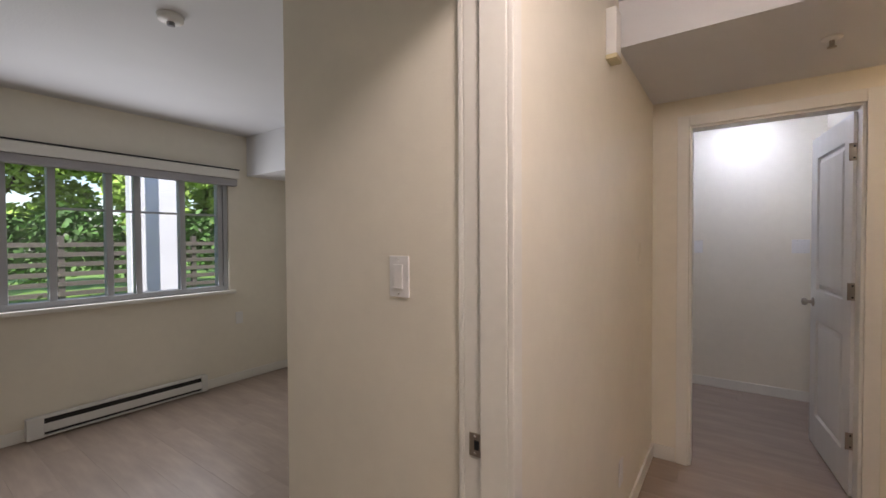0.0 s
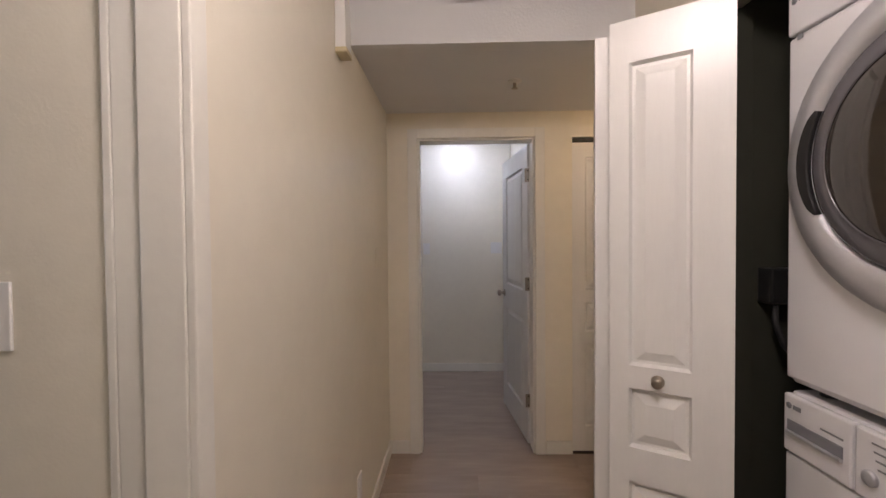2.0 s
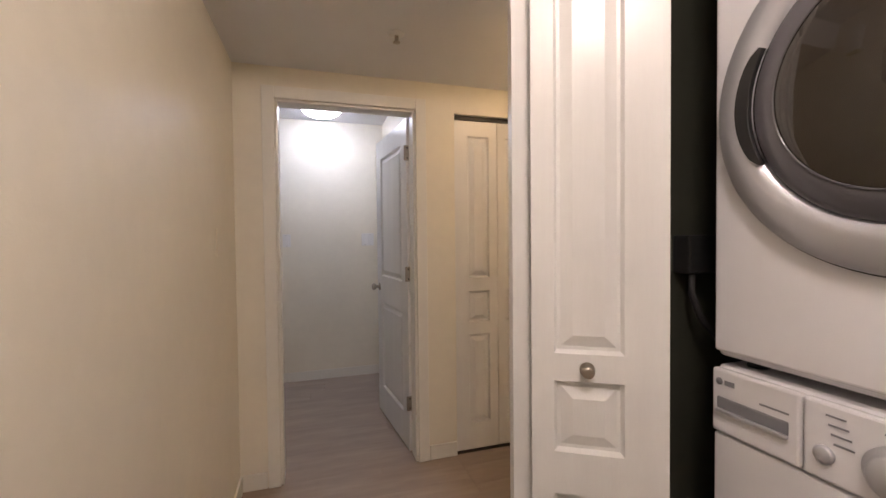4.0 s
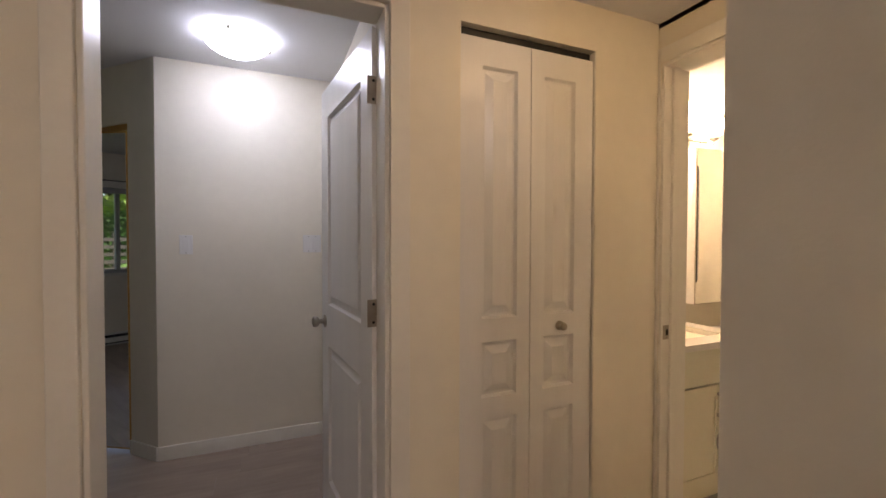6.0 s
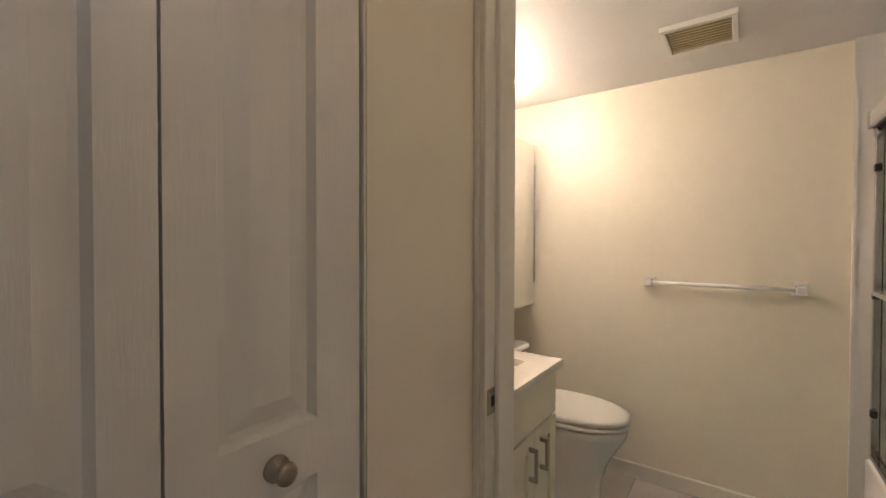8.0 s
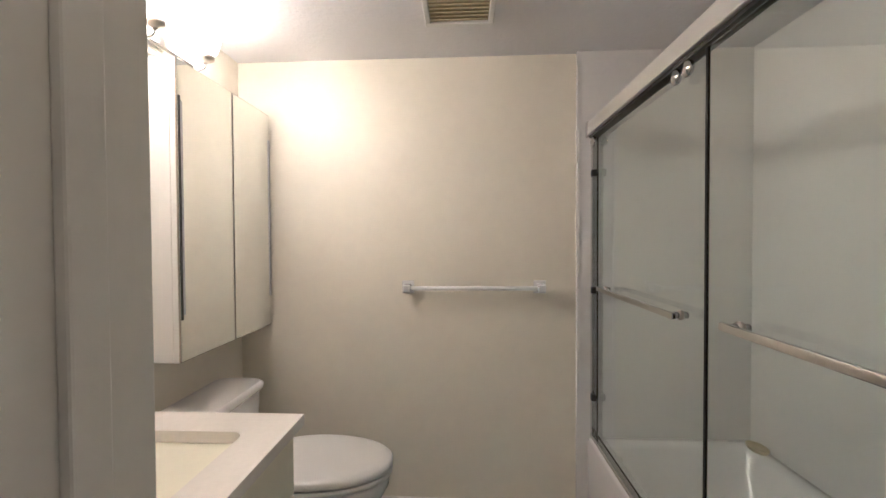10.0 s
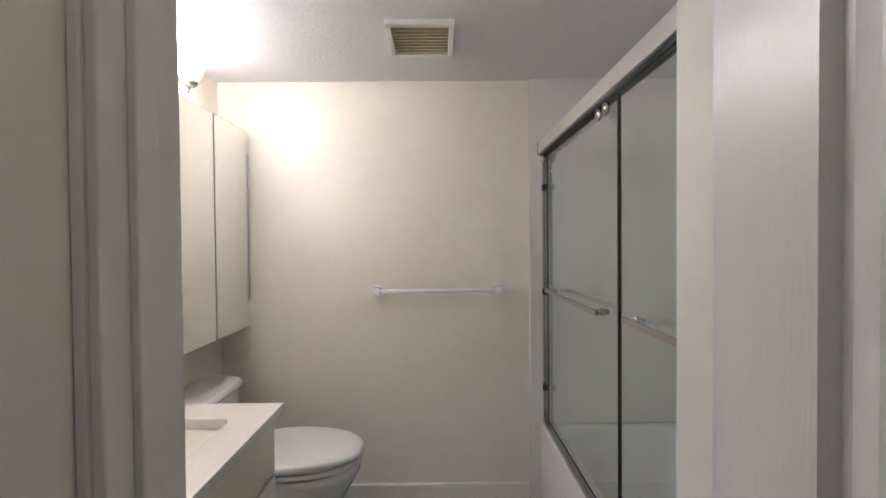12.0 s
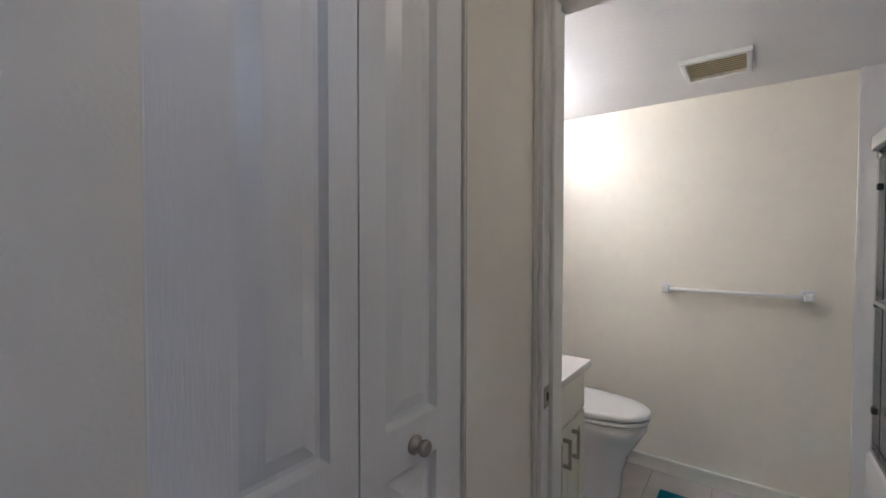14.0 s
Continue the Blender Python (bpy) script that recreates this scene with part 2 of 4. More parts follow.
structure("wall_hall_south", block(-0.245, XC, -1.3, -1.2, 0, TOP), WALL, "cream wall behind the start of the hall")
structure("wall_entry_north", block(-0.26, 0.90, 4.70, 4.80, 0, TOP), WALL, "cream entry wall with two light switches")
structure("wall_entry_east", block(0.78, 0.90, YF + 0.11, 4.70, 0, TOP), WALL, "cream entry side wall")
structure("wall_closet_back", blocks([(0.90, 1.82, 3.62, 3.70, 0, TOP)]), WALL, "back of the linen closet")
structure("wall_laundry", blocks([(XC + 0.09, 1.74, 1.56, 1.64, 0, TOP), (1.74, 1.82, 0.3, 1.64, 0, TOP), (XC + 0.09, 1.74, 0.30, 0.38, 0, TOP)]), CLOSETDARK, "near-black olive laundry closet walls")
structure("wall_bedroom_south", block(-3.9, -0.37, -1.3, -1.2, 0, TOP), WALL, "cream bedroom wall")
structure("wall_living_north", block(-3.9, -1.30, 6.0, 6.1, 0, TOP), WALL, "cream living room wall")
# the facade wall with its two windows
W1, W2 = (0.10, 2.20), (3.55, 5.05)
structure("wall_facade", blocks([(WINX - 0.16, WINX, -1.3, W1[0], 0, TOP), (WINX - 0.16, WINX, *W1, 0, 0.90), (WINX - 0.16, WINX, *W1, 1.98, TOP), (WINX - 0.16, WINX, W1[1], W2[0], 0, TOP), (WINX - 0.16, WINX, *W2, 0, 0.90), (WINX - 0.16, WINX, *W2, 1.98, TOP), (WINX - 0.16, WINX, W2[1], 6.1, 0, TOP)]), WALL, "cream window wall")
# the slanting entry wall with its closet opening
slant = pose(-0.26, 4.70, 0, 0, 0, 135)
bm = blocks([(0, 0.25, -0.09, 0, 0, TOP), (0.25, 1.22, -0.09, 0, 2.04, TOP), (1.22, 1.84, -0.09, 0, 0, TOP), (0.25, 1.22, -0.70, -0.62, 0, TOP)])
bmesh.ops.transform(bm, matrix=slant, verts=bm.verts)
structure("wall_entry_slant", bm, WALL, "slanting cream wall with a mirrored closet")

# ceilings
structure("ceiling", blocks([(-3.96, 1.82, -1.3, 3.123, TOP, TOP + 0.1), (-3.96, 1.82, 3.123, 6.1, TOP, TOP + 0.1)]), CEILING, "white painted ceiling")
structure("ceiling_soffit", blocks([(XL, XC, 2.08, 2.16, SOFFIT, TOP), (XL, 1.82, 2.16, YF, SOFFIT, TOP)]), CEILING, "dropped white ceiling over the hall's end")
structure("ceiling_bathroom", block(1.82, 3.62, 1.25, 3.85, BATHTOP, BATHTOP + 0.05), STUCCO, "white textured bathroom ceiling")
structure("ceiling_beam", block(WINX, -1.125, 2.39, 2.90, 2.015, TOP), CEILING, "white dropped beam in the bedroom")

# trim
def trim(name, rows, label, bevel=0.003, mat=None):
    structure(name, blocks(rows, bevel), mat or TRIM, label)


BH, BT = 0.085, 0.012
for rows in ([(XL, XL + BT, 1.05, YF, 0, BH)], [(XL + BT, -0.115, YF - BT, YF, 0, BH)], [(0.768, 0.936, YF - BT, YF, 0, BH)], [(1.500, 1.82, YF - BT, YF, 0, BH)],
             [(-0.26, 0.78, 4.70 - BT, 4.70, 0, BH)], [(WINX, WINX + BT, -1.2, 2.90, 0, BH)], [(-1.125 - BT, -1.125, 1.022, 2.9, 0, BH)], [(-3.788, -1.137, 2.90 - BT, 2.90, 0, BH)],
             [(-1.125, -0.44, 1.022 - BT, 1.022, 0, BH)], [(XC - BT, XC, 1.62, 2.16, 0, BH)], [(WINX, WINX + BT, 3.12, 6.0, 0, BH)]):
    trim("baseboard", rows, "white painted baseboard")
trim("baseboard", [(XW - BT, XW, 2.15, YV, 0, 0.065), (XW - 0.020, XW, 2.15, YV, 0.065, 0.085)], "cream bathroom baseboard with a moulded cap")
bm = bmesh.new()
add_box(bm, 0.0, 0.25, 0.0, BT, 0, BH, 0.003)
bmesh.ops.transform(bm, matrix=slant, verts=bm.verts)
structure("baseboard", bm, TRIM, "white painted baseboard")


def casing_y(name, x0, x1, y, out, head, width=0.062):
    """Flat casing round an opening in a wall that runs along x; out: -1 or 1, the side it faces."""
    t = 0.016 * out
    a, b = sorted((y, y + t))
    trim(name, [(x0 - width, x0, a, b, 0, head + width), (x1, x1 + width, a, b, 0, head + width), (x0, x1, a, b, head, head + width)], "white painted door casing")


def casing_x(name, y0, y1, x, out, head, w0=0.062, w1=0.062, proud=0.016):
    t = proud * out
    a, b = sorted((x, x + t))
    trim(name, [(a, b, y0 - w0, y0, 0, head + 0.062), (a, b, y1, y1 + w1, 0, head + 0.062), (a, b, y0, y1, head, head + 0.062)], "white painted door casing")


casing_y("trim_entry_door", -0.048, 0.700, YF, -1, 2.035)
casing_y("trim_entry_door_back", -0.048, 0.700, YF + 0.11, 1, 2.035)
casing_x("trim_bedroom_door", 0.16, 0.997, XL, 1, 2.05, 0.062, 0.045)
casing_x("trim_bedroom_door_back", 0.16, 1.008, -0.37, -1, 2.05, 0.062, 0.012)
casing_x("trim_bathroom_door", 2.262, 2.997, 1.82, -1, 2.035, 0.062, 0.014, 0.005)
casing_x("trim_bathroom_door_inside", 2.262, 2.997, XB, 1, 2.035)
# jambs with their stops
trim("trim_bedroom_jamb", [(-0.37, XL, 1.008, 1.022, 0, 2.05), (-0.318, XL, 0.996, 1.008, 0, 2.05), (-0.37, XL, 0.14, 0.16, 0, 2.05), (-0.37, XL, 0.16, 1.008, 2.035, 2.05)], "white painted door jamb")
trim("trim_bathroom_jamb", [(1.82, XB, 2.983, 2.997, 0, 2.035), (1.862, 1.90, 2.970, 2.983, 0, 2.022), (1.82, XB, 2.262, 2.272, 0, 2.035), (1.82, XB, 2.272, 2.983, 2.022, 2.035)], "white painted door jamb")
trim("trim_entry_jamb", [(-0.048, -0.034, YF, YF + 0.11, 0, 2.035), (0.686, 0.700, YF, YF + 0.11, 0, 2.035), (-0.034, 0.686, YF, YF + 0.11, 2.021, 2.035)], "white painted door jamb")
trim("trim_closet_jamb", [(0.936, 0.940, YF + 0.002, YF + 0.11, 0, 2.035), (1.494, 1.498, YF + 0.002, YF + 0.11, 0, 2.035)], "white painted closet jamb", 0.001)
# track coloured black to give the shadow line above the closet leaves
trim("trim_closet_track", [(0.94, 1.494, YF + 0.03, YF + 0.08, 2.012, 2.035)], "dark closet door track", 0.001, DARK)
trim("trim_laundry_jamb", [(XC - 0.004, XC + 0.012, 1.535, 1.55, 0, 2.05)], "white painted closet jamb")
trim("trim_laundry_jamb_inner", [(XC + 0.012, XC + 0.09, 1.537, 1.55, 0, 2.05)], "near-black olive inner closet jamb", 0.001, CLOSETDARK)
trim("trim_laundry_track", [(XC + 0.02, XC + 0.055, 0.45, 1.535, 2.022, 2.05)], "dark closet door track", 0.001, NICKEL)
trim("trim_closet_header", [(0.25, 1.22, -0.05, -0.01, 2.00, 2.04)], "brass closet track", 0.002, BRASS)
h = bpy.data.objects["trim_closet_header"]
h.matrix_world = slant


# ---- doors ----
def panelled(name, parent, w, hgt, t, columns, mat=None, m=None, label=""):
    """A moulded door leaf: x 0..w, y -t/2..t/2, z 0..hgt; columns are (x0, x1, [(z0, z1), ...])."""
    bm = bmesh.new()
    x_at = 0.0
    for x0, x1, spans in columns:
        add_box(bm, x_at, x0, -t / 2, t / 2, 0, hgt)
        z_at = 0.0
        for z0, z1 in spans:
            add_box(bm, x0, x1, -t / 2, t / 2, z_at, z0)
            z_at = z1
        add_box(bm, x0, x1, -t / 2, t / 2, z_at, hgt)
        x_at = x1
    add_box(bm, x_at, w, -t / 2, t / 2, 0, hgt)
    bmesh.ops.remove_doubles(bm, verts=bm.verts, dist=1e-5)
    leaf = part(name, bm, mat or DOOR, parent, label)
    if m is not None:
        leaf.matrix_local = m
    for x0, x1, spans in columns:
        for z0, z1 in spans:
            pm = bmesh.new()
            for s in (-1, 1):
                rings = []
                for inset, depth in ((0.0, 0.0), (0.007, 0.014), (0.015, 0.014), (0.042, 0.002), (0.044, 0.002)):
                    y = s * (t / 2 - depth)
                    rings.append([pm.verts.new(p) for p in ((x0 + inset, y, z0 + inset), (x1 - inset, y, z0 + inset), (x1 - inset, y, z1 - inset), (x0 + inset, y, z1 - inset))])
                for a, b in zip(rings, rings[1:]):
                    for k in range(4):
                        j = (k + 1) % 4
                        pm.faces.new((a[k], a[j], b[j], b[k]))
                pm.faces.new(rings[-1])
            bmesh.ops.recalc_face_normals(pm, faces=pm.faces)
            part("panel", pm, mat or DOOR, leaf)
    return leaf


def round_knob(parent, m, mat, r=0.026, reach=0.06, name="knob"):
    """A turned knob that points along its local z."""
    k = part(name, lathe([(0, 0), (r * 1.15, 0), (r * 1.15, 0.005), (r * 0.45, 0.010), (r * 0.42, reach * 0.45), (r * 0.8, reach * 0.55), (r, reach * 0.75), (r * 0.9, reach * 0.92), (r * 0.5, reach), (0, reach)], 28), mat, parent, "satin nickel knob")
    k.matrix_local = m
    return k


def hinge(parent, m):
    bm = blocks([(-0.003, 0.0, -0.035, 0.035, -0.045, 0.045)], 0.001)
    join(bm, lathe([(0, -0.046), (0.006, -0.046), (0.006, 0.046), (0, 0.046)], 12, Matrix.Translation((-0.003, -0.038, 0))))
    k = part("hinge", bm, NICKEL, parent, "satin nickel butt hinge")
    k.matrix_local = m
    for dz in (-0.03, 0, 0.03):
        s = part("screw", lathe([(0, 0.0015), (0.005, 0.001), (0.005, 0), (0, 0)], 10, pose(-0.003, 0.014 if dz else -0.012, dz, 0, -90, 0)), DARK, k)
    return k


# the entry side door, standing open
ang = math.degrees(math.atan2(3.835 - 3.13, 0.615 - 0.690))
entry_door = thing("door_1", "white two-panel interior door standing open into the entry", "door", pose(0.690, 3.125, 0.012, 0, 0, ang))
leaf = panelled("leaf", entry_door, 0.725, 2.005, 0.036, [(0.12, 0.605, [(0.20, 0.83), (1.02, 1.87)])])
round_knob(leaf, pose(0.665, 0.018, 0.935, -90, 0, 0), NICKEL)
round_knob(leaf, pose(0.665, -0.018, 0.935, 90, 0, 0), NICKEL)
for z in (0.29, 1.075, 1.80):
    hinge(leaf, pose(-0.001, 0.0, z, 0, 0, 0))

# the bathroom door, opened out against the alcove wall
swing = math.degrees(math.atan2(-0.070, -0.695))
bath_door = thing("door_2", "white moulded bathroom door opened out into the hall", "door", pose(1.813, 2.3025, 0.012, 0, 0, swing))
leaf = panelled("leaf", bath_door, 0.695, 2.005, 0.035, [(0.112, 0.583, [(0.20, 1.00), (1.080, 1.87)])])
round_knob(leaf, pose(0.635, 0.0175, 0.93, -90, 0, 0), NICKEL)
round_knob(leaf, pose(0.635, -0.0175, 0.93, 90, 0, 0), NICKEL)

# the linen closet's pair of leaves
closet = thing("bifold_door", "white three-panel bifold closet door, closed", "bifold door", pose(0.941, YF + 0.024, 0.015))
SP = [(0.16, 0.700), (0.775, 0.965), (1.045, 1.895)]
for i in range(2):
    leaf = panelled("leaf", closet, 0.273, 1.985, 0.030, [(0.055, 0.192, SP) if i else (0.082, 0.220, SP)], None, pose(i * 0.2765, 0, 0))
    if i:
        round_knob(leaf, pose(0.127, -0.015, 1.0, 90, 0, 0), NICKEL, 0.015, 0.032)

# the laundry's folded pair
fold = thing("bifold_door", "white three-panel bifold laundry door folded open", "bifold door")
SPL = [(0.16, 0.675), (0.775, 0.945), (1.010, 1.865)]
front_leaf = panelled("leaf", fold, 0.300, 1.985, 0.034, [(0.052, 0.207, SPL)], None, pose(0.642, 1.580, 0.015, 0, 0, -31))
round_knob(front_leaf, pose(0.126, -0.017, 0.975, 90, 0, 0), NICKEL, 0.015, 0.030)
panelled("leaf", fold, 0.300, 1.985, 0.034, [(0.052, 0.248, SPL)], None, pose(0.612, 1.630, 0.000, 0, 0, -11))

# the mirrored closet door in the slanting wall
mirror_door = thing("mirrored_bifold_door", "mirrored bifold closet door standing slightly folded out", "closet door")
A, B, C = Vector((-0.440, 4.880, 0)), Vector((-0.795, 5.085, 0)), Vector((-1.10, 5.50, 0))
for p, q in ((A, B), (B, C)):
    d = q - p
    m = Matrix.Translation(p + Vector((0, 0, 0.02))) @ Matrix.Rotation(math.atan2(d.y, d.x), 4, "Z")
    lf = part("leaf", block(0.004, d.length - 0.004, -0.02, 0.0, 0, 1.97, 0.002), BRASS, mirror_door, "slim brass-coloured frame")
    lf.matrix_local = m
    part("mirror", block(0.008, d.length - 0.008, 0.0, 0.004, 0.012, 1.958), MIRRORFACE, lf, "plain mirror glass")
pl = part("latch", block(-0.02, 0.02, 0.0, 0.03, 0.93, 1.00, 0.004), NICKEL, mirror_door)
pl.matrix_local = Matrix.Translation(B)


# ---- small wall fixtures ----
def switch(m, gangs=1, label="white rocker light switch on a wall plate"):
    """A plate facing local -y."""
    w = 0.07 + 0.046 * (gangs - 1)
    s = thing("light_switch", label, "light switch", m)
    part("plate", block(-w / 2, w / 2, -0.006, 0, -0.058, 0.058, 0.002), WHITEPLASTIC, s)
    for g in range(gangs):
        cx = (g - (gangs - 1) / 2) * 0.046
        part("rocker", block(cx - 0.0165, cx + 0.0165, -0.011, -0.006, -0.034, 0.034, 0.0015), WHITEPLASTIC, s)
        for dz in (-0.048, 0.048):
            part("screw", lathe([(0, 0.001), (0.003, 0.001), (0.003, 0)], 8, pose(cx, -0.006, dz, 90, 0, 0)), CHROME, s)
    return s


switch(pose(-0.590, 1.022, 1.265))
switch(pose(-0.105, 4.70, 1.295))
switch(pose(0.625, 4.70, 1.30), 2, "white double light switch on a wall plate")
out = thing("wall_outlet", "white electrical outlet low on the hall wall", "outlet", pose(XL, 2.14, 0.30, 0, 0, 90))
part("plate", block(-0.035, 0.035, -0.006, 0, -0.057, 0.057, 0.002), WHITEPLASTIC, out)
for dz in (-0.02, 0.02):
    part("socket", block(-0.016, 0.016, -0.008, -0.006, dz - 0.014, dz + 0.014, 0.002), WHITEPLASTIC, out)
out2 = thing("wall_plate", "small cream wall plate on the hall wall", "wall plate", pose(XL, 2.62, 1.29, 0, 0, 90))
part("plate", block(-0.035, 0.035, -0.005, 0, -0.057, 0.057, 0.002), WALL, out2)
out3 = thing("wall_outlet", "white outlet under the bedroom window", "outlet", pose(WINX, 2.29, 0.62, 0, 0, 90))
part("plate", block(-0.035, 0.035, -0.006, 0, -0.057, 0.057, 0.002), WHITEPLASTIC, out3)


def strike(m):
    s = thing("strike_plate", "satin nickel strike plate on a door jamb", "strike plate", m)
    part("plate", block(-0.016, 0.016, -0.0025, 0, -0.029, 0.029, 0.001), NICKEL, s)
    part("hole", block(-0.002, 0.012, -0.0035, -0.0025, -0.012, 0.012, 0.0005), DARK, s, "dark latch hole")
    for dz in (-0.021, 0.021):
        part("screw", lathe([(0, 0.001), (0.0035, 0.0005), (0.0035, 0)], 8, pose(0, -0.0025, dz, 90, 0, 0)), CHROME, s)


strike(pose(-0.338, 1.008, 0.865))
strike(pose(1.845, 2.983, 0.955))

chime = thing("door_chime", "white door chime box with almond lower end", "door chime", pose(XL, 1.90, 2.075))
part("cover", block(0.0, 0.040, -0.04, 0.04, 0.018, 0.20, 0.004), WHITEPLASTIC, chime)
part("base", block(0.0, 0.043, -0.042, 0.042, 0.0, 0.018, 0.003), ALMOND, chime, "almond plastic end piece")

sprinkler = thing("sprinkler_head", "small pendant sprinkler head on the dropped ceiling", "sprinkler", pose(0.50, 2.50, SOFFIT))
part("escutcheon", lathe([(0, 0), (0.036, 0), (0.032, -0.008), (0.014, -0.012), (0, -0.012)], 24), WHITEPLASTIC, sprinkler)
part("deflector", lathe([(0.009, -0.012), (0.009, -0.035), (0.016, -0.038), (0.016, -0.041), (0, -0.041)], 16), NICKEL, sprinkler)
sp2 = thing("smoke_detector", "small white round detector on the bedroom ceiling", "smoke detector", pose(-1.94, 0.99, TOP))
part("body", lathe([(0, 0), (0.055, 0), (0.052, -0.022), (0.030, -0.030), (0, -0.030)], 28), WHITEPLASTIC, sp2)
part("sensor", lathe([(0.016, -0.030), (0.016, -0.045), (0, -0.045)], 16), GREYMARK, sp2, "grey sensor")
alarm = thing("smoke_alarm", "white round smoke alarm on the hall ceiling", "smoke alarm", pose(0.25, 1.97, TOP))
part("body", lathe([(0, 0), (0.072, 0), (0.072, -0.015), (0.060, -0.034), (0.035, -0.040), (0, -0.040)], 32), WHITEPLASTIC, alarm)


# ---- ceiling lamps ----
def dome(place, mat, label, rad=0.165, deep=1.0):
    s = thing("ceiling_lamp", label, "ceiling lamp", pose(*place))
    part("pan", lathe([(0, 0), (rad * 0.72, 0), (rad * 0.72, -0.03), (rad * 0.66, -0.03)], 40), WHITEPLASTIC, s, "white metal pan")
    part("shade", lathe([(rad, -0.022), (rad * 0.97, -0.030 * deep), (rad * 0.86, -0.052 * deep), (rad * 0.62, -0.076 * deep), (rad * 0.3, -0.09 * deep), (0, -0.094 * deep)], 48), mat, s, "lit frosted glass dome")
    for k in range(3):
        a = math.radians(20 + 120 * k)
        part("clip", lathe([(0, 0.012), (0.008, 0.010), (0.008, -0.010), (0, -0.012)], 12, pose((rad + 0.003) * math.cos(a), (rad + 0.003) * math.sin(a), -0.024)), NICKEL, s)
    return s


dome((0.21, 4.26, TOP), LAMPGLASS, "round frosted glass ceiling lamp, lit")
# unseen hall lamp; its place and dome shape are assumed
dome((0.32, 0.55, TOP), HALLGLASS, "round frosted glass hall ceiling lamp, out of view, lit", 0.15, 1.8)
# added fill lamp, kept out of view, to brighten the closet and hall end
dome((1.35, 2.34, SOFFIT), ALCOVEFILL, "added warm fill lamp on the dropped ceiling, out of view, lit", 0.11, 1.2)


# ---- laundry: the stacked machines ----
def appliance_ring(parent, cy, cz, r_out, r_glass, face, washer=False):
    """A round porthole on a face that looks to -x."""
    m = pose(face, cy, cz, 0, -90, 0)
    ring = part("door_ring", lathe([(r_out, -0.005), (r_out, 0.014), (r_out - 0.010, 0.024), (r_out - 0.030, 0.030), (r_glass + 0.030, 0.040), (r_glass + 0.008, 0.036), (r_glass, 0.022)], 72, m), SILVER, parent, "silver plastic door ring")
    part("door_glass", lathe([(r_glass + 0.002, 0.020), (r_glass - 0.012, 0.034), (r_glass * 0.88, 0.042), (r_glass * 0.70, 0.050), (r_glass * 0.4, 0.057), (0, 0.060)], 72, m), SMOKED, parent, "dark smoked domed glass")
    part("glass_rim", lathe([(r_glass + 0.003, 0.021), (r_glass - 0.004, 0.034), (r_glass - 0.014, 0.040), (r_glass * 0.86, 0.0455), (r_glass * 0.80, 0.0475), (r_glass * 0.785, 0.046)], 72, m), CLEARRIM, parent, "greyish clear plastic rim of the glass")
    part("rim_bead", lathe([(r_glass * 0.80, 0.047), (r_glass * 0.795, 0.0495), (r_glass * 0.785, 0.0495), (r_glass * 0.78, 0.047)], 72, m), CLEARRIM, parent)
    # black ring puts the shade of the gap round the door into colour
    part("gasket", lathe([(r_out + 0.004, 0.001), (r_out + 0.004, 0.004), (r_out - 0.004, 0.004)], 72, m), DARK, parent, "black ring drawn for the dark gap round the door")
    # hand grip in the ring: a raised plate, the recess's darkness in its colour
    pts_in, pts_out = [], []
    for k in range(13):
        a = math.radians(-28 + 56 * k / 12)
        pts_out.append((0.047, cy + (r_glass + 0.008 + 0.020 * math.sin(math.pi * k / 12) ** 0.5) * math.cos(a), cz + (r_glass + 0.008 + 0.020 * math.sin(math.pi * k / 12) ** 0.5) * math.sin(a)))
        pts_in.append((0.047, cy + (r_glass + 0.002) * math.cos(a), cz + (r_glass + 0.002) * math.sin(a)))
    outline = [(face - 0.0425, y, z) for _, y, z in pts_out + pts_in[::-1]]
    back = [(face - 0.030, y, z) for _, y, z in pts_out + pts_in[::-1]]
    part("grip", loft([outline, back]), CORD, ring, "black plate drawn for the dark hand recess")
    part("grip_lip", tube([(face - 0.034, y + 0.002, z) for _, y, z in pts_out], 0.006, 8), SILVER, ring)


def bars(parent, rows, face, mat):
    for y, z, w, t in rows:
        part("marking", block(face - 0.0012, face, y - w, y, z, z + t), mat, parent, "small grey print")


